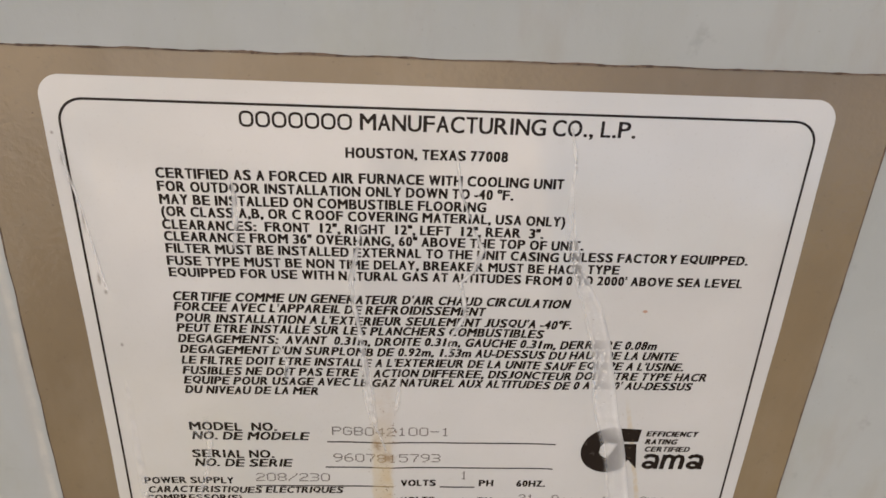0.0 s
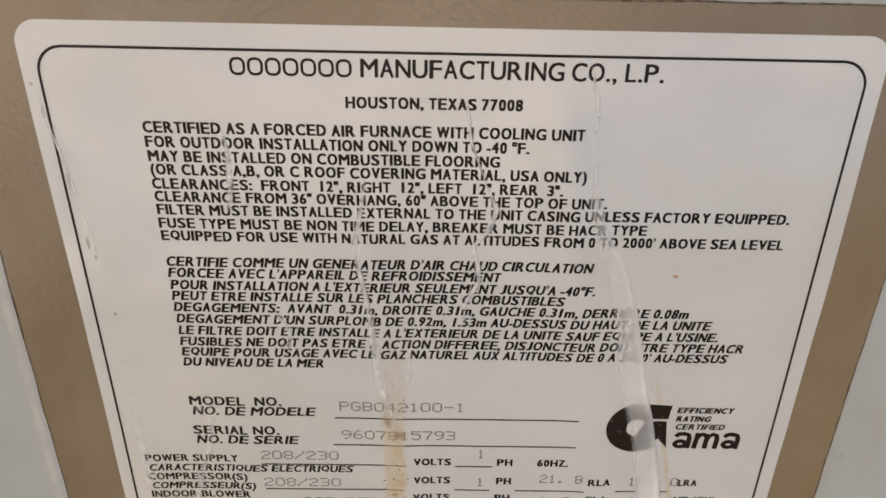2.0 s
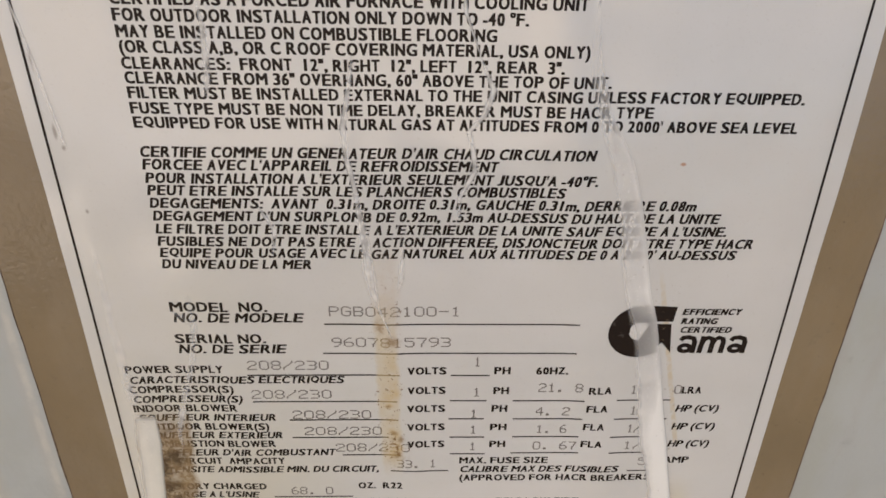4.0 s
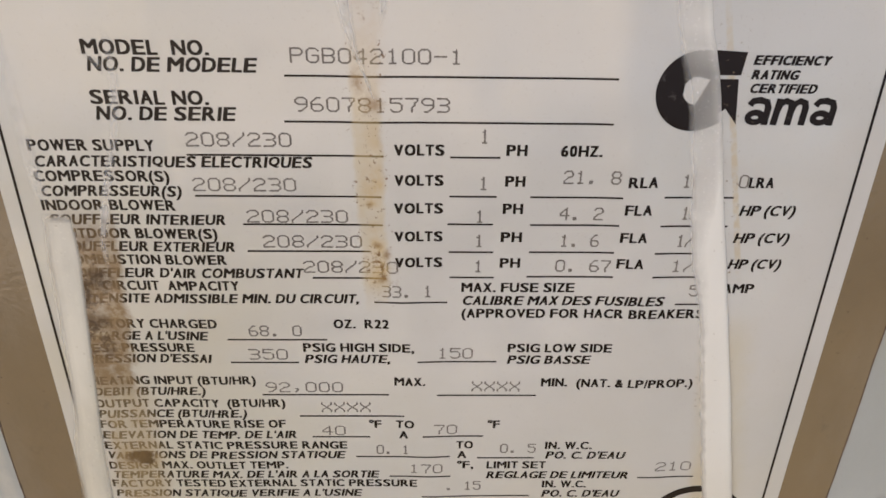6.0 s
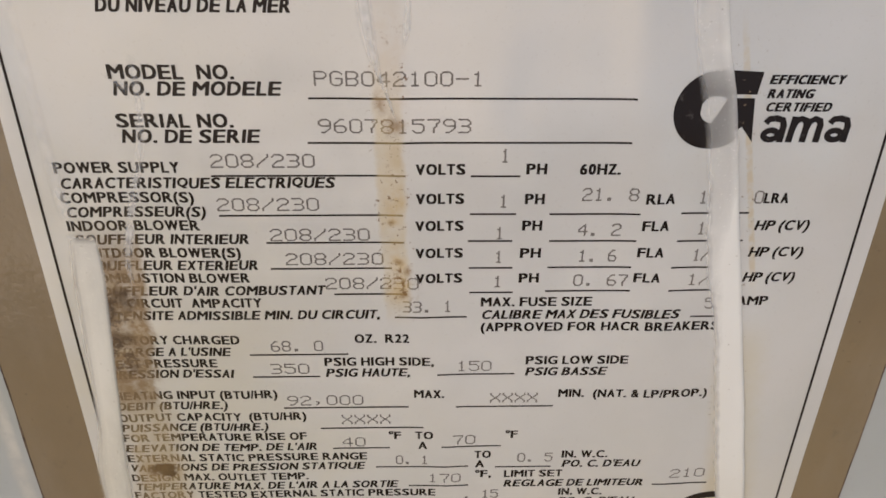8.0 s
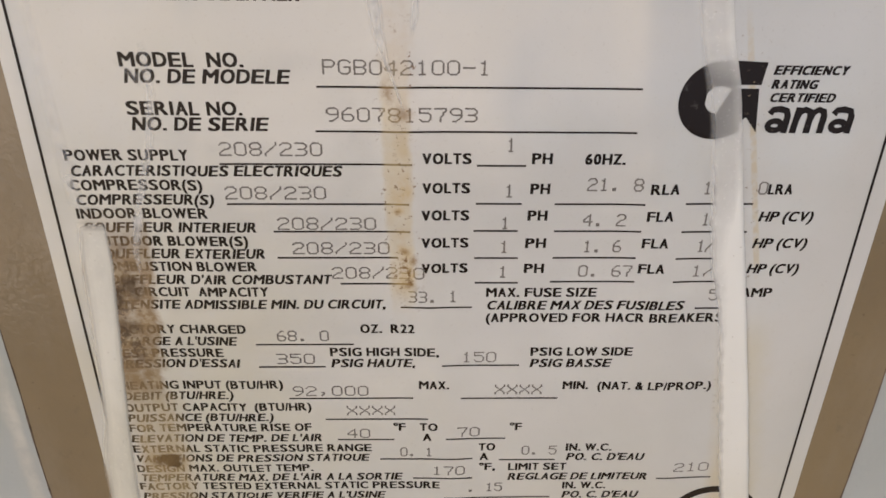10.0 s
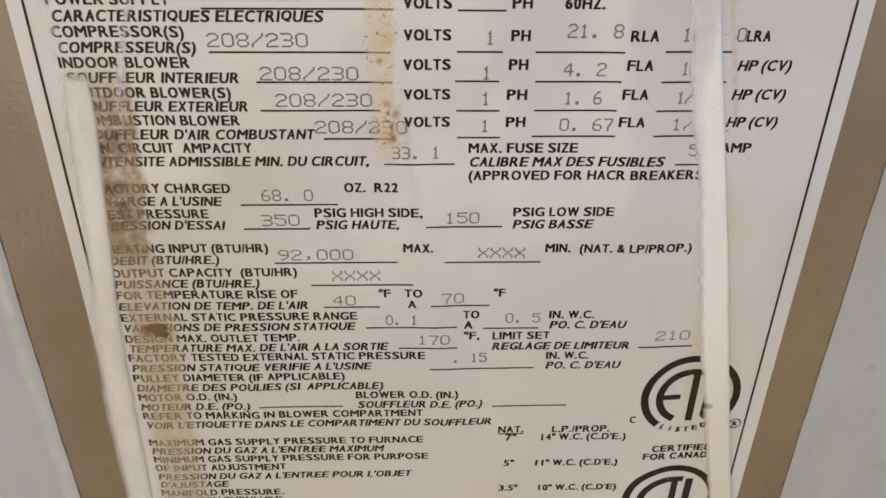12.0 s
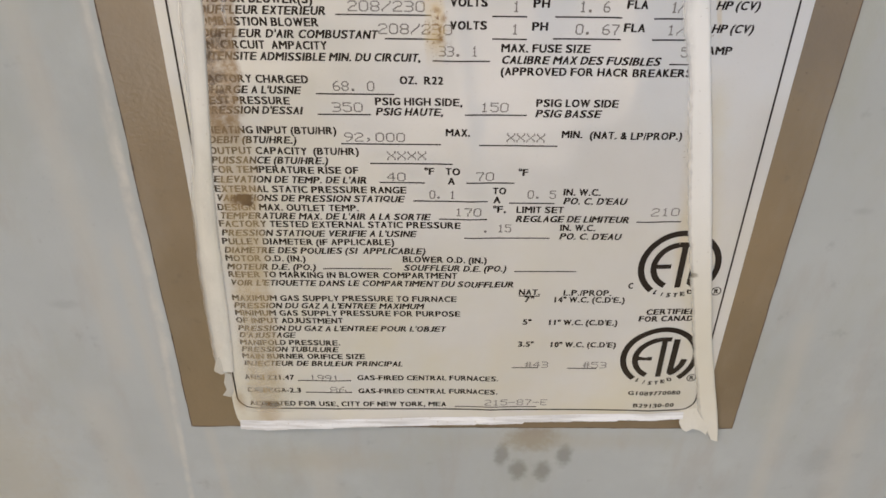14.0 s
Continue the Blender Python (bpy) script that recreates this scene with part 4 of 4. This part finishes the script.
for x0 in (64.8, 78.5):
    part("mark_block", ribbon([(x0 + 2.1 + 1.45 * math.cos(radians(a)), 201.55 + 1.05 * math.sin(radians(a))) for a in range(0, 361, 15)], 1.35), ink, disc)
    part("mark_block", ribbon([(x0 + 0.6, 204.2), (x0 + 1.2, 205.1), (x0 + 2.6, 205.3), (x0 + 4.1, 204.9), (x0 + 4.5, 203.7), (x0 + 4.3, 199.9)], 1.45, 0.07), ink, disc)
for x in (71.2, 74.1):
    part("mark_block", ribbon([(x, 202.6), (x + 0.5, 204.5), (x + 1.6, 205.2), (x + 2.7, 204.8), (x + 3.0, 203.7), (x + 2.8, 199.9)], 1.45, 0.07), ink, disc)
part("mark_block", ribbon([(71.0, 199.9), (71.5, 205.7)], 1.45, 0.08), ink, disc)


# ---- lifted film: folds, creases and the torn foot ----
SOFT = ((-1.4, 0.0, 0.0), (-0.8, 0.35, 0.6), (-0.4, 0.8, 1.0), (0.0, 1.0, 1.0), (0.4, 0.8, 1.0), (0.8, 0.35, 0.6), (1.4, 0.0, 0.0))


def fold(name, path, material, text="", seed=0.0, profile=SOFT, fade=4.0, patchy=0.0):
    """A raised strip of film along path: (x, z, half width, height, how clouded), millimetres. fade: length of its clear ends; patchy: how unevenly it is clouded."""
    bm = bmesh.new()
    cover = bm.verts.layers.float.new("cover")
    rows, top, low = [], path[0][1], path[-1][1]
    for a, b in zip(path, path[1:]):
        n = max(2, int(abs(b[1] - a[1]) / 1.2))
        for i in range(n + (b[1] == low)):
            s = i / n
            x, z, w, h, milk = (p + (q - p) * s for p, q in zip(a, b))
            j = noise.noise(Vector((z * 0.22, seed, 0))) * 0.05 + noise.noise(Vector((z * 0.06, seed, 6))) * 0.07
            k = noise.noise(Vector((z * 0.09, seed, 3)))
            tatter = 0.0
            if profile is EDGED:
                tatter = (0.45 * noise.noise(Vector((z * 0.35, seed, 12))) + 0.3 * noise.noise(Vector((z * 1.1, seed, 15)))) * smoothstep(215, 180, z)
            milk *= 1.0 + patchy * noise.noise(Vector((z * 0.30, seed, 9)))
            ends = smoothstep(0, fade, top - z) * (smoothstep(0, fade, z - low) if profile is SOFT else 1.0)
            row = []
            for o, up, thick in profile:
                px = x + o * w * (1 + j * (1.6 if o < 0 else 0.5)) + 0.3 * w * j + (tatter if o < -0.5 else 0.5 * tatter if o < 0 else 0.0)
                y = max(0.0, lift(px, z)) + 0.10 + up * h * (1 + 0.25 * k)
                v = bm.verts.new((px * MM, -y * MM, z * MM))
                v[cover] = max(0.0, thick * ends * milk)
                row.append(v)
            rows.append(row)
    for p, q in zip(rows, rows[1:]):
        for i in range(len(profile) - 1):
            bm.faces.new((p[i], p[i + 1], q[i + 1], q[i]))
    bmesh.ops.recalc_face_normals(bm, faces=bm.faces[:])
    return part(name, bm, material, label, text, smooth=True)


EDGED = ((-1.15, 0.0, 0.0), (-0.95, 0.15, 0.35), (-0.7, 0.3, 0.65), (-0.2, 0.55, 0.75), (0.35, 0.8, 0.85), (0.7, 1.0, 1.1), (0.93, 0.95, 1.25), (1.0, 0.0, 1.2))
ROLLED = ((-1.25, 0.0, 0.0), (-1.0, 0.1, 0.45), (-0.7, 0.35, 0.9), (-0.3, 0.75, 1.0), (0.2, 1.0, 1.0), (0.6, 0.95, 1.0), (0.85, 0.6, 0.95), (1.0, 0.2, 0.45), (1.14, 0.0, 0.0))
HAZE = ((-1.0, 0.0, 0.0), (-0.6, 0.0, 0.7), (-0.2, 0.0, 1.0), (0.2, 0.0, 0.9), (0.6, 0.0, 0.45), (1.0, 0.0, 0.0))
fold("fold", [(32.6, 294, 0.4, 0.03, 0.3), (33.6, 281, 1.3, 0.08, 0.3), (36.6, 269, 1.9, 0.15, 0.42), (42.6, 257, 2.6, 0.25, 0.5), (46.0, 246, 3.0, 0.3, 0.58), (49.2, 231, 3.3, 0.35, 0.66), (51.6, 220, 3.3, 0.4, 0.85),
              (54.3, 211, 3.7, 0.45, 0.42), (57.1, 200, 3.4, 0.5, 0.48), (59.3, 189, 3.3, 0.6, 0.85), (61.2, 178, 3.7, 0.7, 1.25), (64.0, 165, 3.9, 0.8, 1.35), (66.8, 154, 3.3, 0.9, 1.5), (70.7, 135, 3.6, 1.0, 1.6), (78.2, 96, 4.0, 1.2, 1.7), (88.6, 47, 3.5, 1.5, 1.7), (98.0, 10, 3.7, 1.9, 1.7), (103.4, -5.5, 1.5, 1.5, 1.7)],
     film, "milky film strip lifted in a long raised fold", 1.0, EDGED, 10.0)
fold("fold", [(-82.2, 178.5, 2.9, 0.12, 0.9), (-82.8, 168, 3.3, 0.2, 1.0), (-84.2, 152, 3.2, 0.35, 1.0), (-85.9, 132, 3.0, 0.5, 1.0), (-87.2, 120, 3.1, 0.55, 1.0), (-88.9, 108, 3.6, 0.6, 1.0), (-90.6, 80, 4.0, 0.65, 1.0), (-91.4, 50, 3.7, 0.6, 1.0), (-92.0, 30, 3.1, 0.35, 1.0)],
     aged_film, "cream film rolled up in a long soft fold", 5.0, ROLLED, 3.0)
fold("clouded_patch", [(-80.0, 74, 3.0, 0.05, 0.08), (-79.5, 58, 6.0, 0.05, 0.14), (-78.5, 36, 9.0, 0.05, 0.24), (-77.5, 20, 11.0, 0.05, 0.32), (-77.0, 9, 10.0, 0.05, 0.30)],
     aged_film, "yellowed cloudy patch in the film", 8.0, HAZE, 10.0, 0.4)
for k, path in enumerate((
    [(30.4, 310, 0.3, 0.12, 0.7), (32.5, 302, 0.6, 0.2, 0.9), (33.2, 297, 0.5, 0.15, 0.8), (32.6, 291, 0.3, 0.1, 0.5)],
    [(3.3, 302, 0.3, 0.1, 0.6), (4.2, 296, 0.5, 0.2, 0.9), (4.8, 291, 0.5, 0.2, 0.9), (8.5, 281, 0.3, 0.1, 0.5), (11.5, 274, 0.9, 0.1, 0.8), (9.5, 268, 1.0, 0.1, 0.95), (6.2, 264, 0.8, 0.12, 0.9), (7.4, 259, 0.8, 0.12, 0.95), (8.0, 254, 0.9, 0.12, 0.95), (4.5, 247, 0.7, 0.1, 0.8), (4.7, 240, 0.5, 0.1, 0.5)],
    [(-19.6, 283, 0.3, 0.05, 0.4), (-20.8, 275, 0.7, 0.1, 0.9), (-22.6, 265, 0.9, 0.12, 0.95), (-22.2, 258, 0.9, 0.12, 0.95), (-20.6, 250, 0.8, 0.12, 0.9), (-19.4, 241, 1.1, 0.14, 0.8), (-18.6, 234, 1.4, 0.2, 0.8), (-18.0, 227, 1.7, 0.25, 0.85), (-17.2, 221, 1.4, 0.22, 0.8), (-15.8, 215, 0.7, 0.15, 0.6), (-13.6, 209, 0.4, 0.12, 0.6), (-11.9, 203.5, 0.25, 0.08, 0.5)],
    [(-8.4, 240, 0.3, 0.05, 0.4), (-9.4, 230, 0.6, 0.1, 0.6), (-9.8, 224, 0.9, 0.14, 0.85), (-10.6, 219.5, 0.4, 0.06, 0.5)],
    [(-51.7, 294, 0.3, 0.05, 0.5), (-51.2, 287, 0.8, 0.1, 0.9), (-51.5, 278, 1.0, 0.1, 0.95), (-52.4, 271, 0.5, 0.08, 0.6)],
    [(-44.5, 246, 0.4, 0.05, 0.5), (-40.5, 238, 0.8, 0.1, 0.8), (-41.5, 230, 0.5, 0.08, 0.5)],
    [(-91.6, 301, 0.25, 0.12, 0.9), (-90.6, 293, 0.4, 0.15, 0.9), (-88.9, 284, 0.4, 0.15, 0.9), (-87.4, 272, 0.35, 0.15, 0.8), (-85.8, 259, 0.5, 0.12, 0.6)],
    [(-85.2, 232, 0.8, 0.03, 0.2), (-85.4, 206, 1.4, 0.05, 0.3), (-85.0, 190, 1.7, 0.06, 0.4), (-84.2, 180, 2.0, 0.06, 0.5)],
    [(-64.5, 219, 0.9, 0.04, 0.35), (-64.3, 208, 1.1, 0.05, 0.45), (-66.5, 196, 1.0, 0.05, 0.4), (-69.0, 189, 1.1, 0.06, 0.38), (-72.0, 178, 1.1, 0.08, 0.7), (-73.6, 171, 0.9, 0.08, 0.5), (-73.6, 164, 0.6, 0.05, 0.3)],
    [(-71.0, 215, 0.3, 0.03, 0.4), (-67.4, 212.5, 1.4, 0.05, 0.6), (-66.0, 209, 0.6, 0.03, 0.4)],
)):
    fold("crease", [(x, z, 0.8 * w, h, 0.75 * milk) for x, z, w, h, milk in path], thin_crease, "thin clouded crease in the film", 11.0 + 3 * k, SOFT, patchy=1.1)


def torn(name, outline, material, text, over, curl=0.0):
    """A small torn piece of film, thin but solid, along an outline (millimetres)."""
    bm = bmesh.new()
    mid = Vector((sum(p[0] for p in outline) / len(outline), sum(p[1] for p in outline) / len(outline)))

    def spot_at(x, z, y):
        return bm.verts.new((x * MM, -(lift(x, z) + y + curl * (mid.y - z) * 0.1) * MM, z * MM))

    front = [spot_at(x, z, over) for x, z in outline]
    back = [spot_at(x, z, over - 0.15) for x, z in outline]
    bm.faces.new(front)
    bm.faces.new(back[::-1])
    for i in range(len(outline)):
        j = (i + 1) % len(outline)
        bm.faces.new((front[j], front[i], back[i], back[j]))
    bmesh.ops.recalc_face_normals(bm, faces=bm.faces[:])
    bmesh.ops.triangulate(bm, faces=bm.faces[:])
    cover = bm.verts.layers.float.new("cover")
    for v in bm.verts:
        v[cover] = 1.0
    part(name, bm, material, label, text)


torn("torn_flap", [(-95.0, 36), (-92.5, 38.5), (-90.4, 37.5), (-90.8, 33), (-91.6, 29.6), (-94.0, 28.6), (-96.6, 30.5)], torn_film, "greyish torn flap of film", 0.35)
torn("torn_flap", [(-92.4, 29.4), (-90.0, 29.0), (-90.2, 20), (-91.8, 16.6), (-95.0, 17.6), (-93.0, 20.6), (-93.6, 24.2)], torn_film, "greyish torn flap of film", 0.30)
torn("torn_flap", [(86.8, 11.0), (87.0, 5.0), (88.8, 1.4), (90.8, 0.2), (93.0, 1.8), (96.2, 0.8), (99.0, -1.4), (100.0, 5.0), (98.0, 12.0)], film, "cream torn corner of film", 0.9, 1.2)


def foot_lip():
    """The film's torn lower edge, curling forward in overlapping pieces."""
    bm = bmesh.new()
    rows = []
    for i in range(241):
        x = -89.8 + i * (178.0 / 240)
        piece = math.floor((x + 90) / 19 + 0.8 * noise.noise(Vector((math.floor(x / 19), 1, 0))))
        along = (x + 90) / 19 - piece
        tear = 0.5 * noise.noise(Vector((piece * 3.1, 2, 0))) + 0.25 * noise.noise(Vector((x * 0.5, 4, 0)))
        drop = 2.2 + tear + 0.5 * along + 1.2 * smoothstep(20, -85, x)
        out = 0.8 + 0.35 * noise.noise(Vector((piece * 1.7, 8, 0)))
        z, base = foot(x), lift(x, foot(x))
        rows.append([bm.verts.new((x * MM, -(base + a) * MM, (z + b) * MM)) for a, b in ((0.10, 0.9), (0.3, 0.4), (out, -drop * 0.5), (out + 0.2, -drop), (out, -drop - 0.1), (-0.1, -0.4))])
    for p, q in zip(rows, rows[1:]):
        for i in range(5):
            bm.faces.new((p[i], p[i + 1], q[i + 1], q[i]))
    bmesh.ops.recalc_face_normals(bm, faces=bm.faces[:])
    return bm


part("torn_foot", foot_lip(), lip_white, label, "bright torn film edge curling forward")
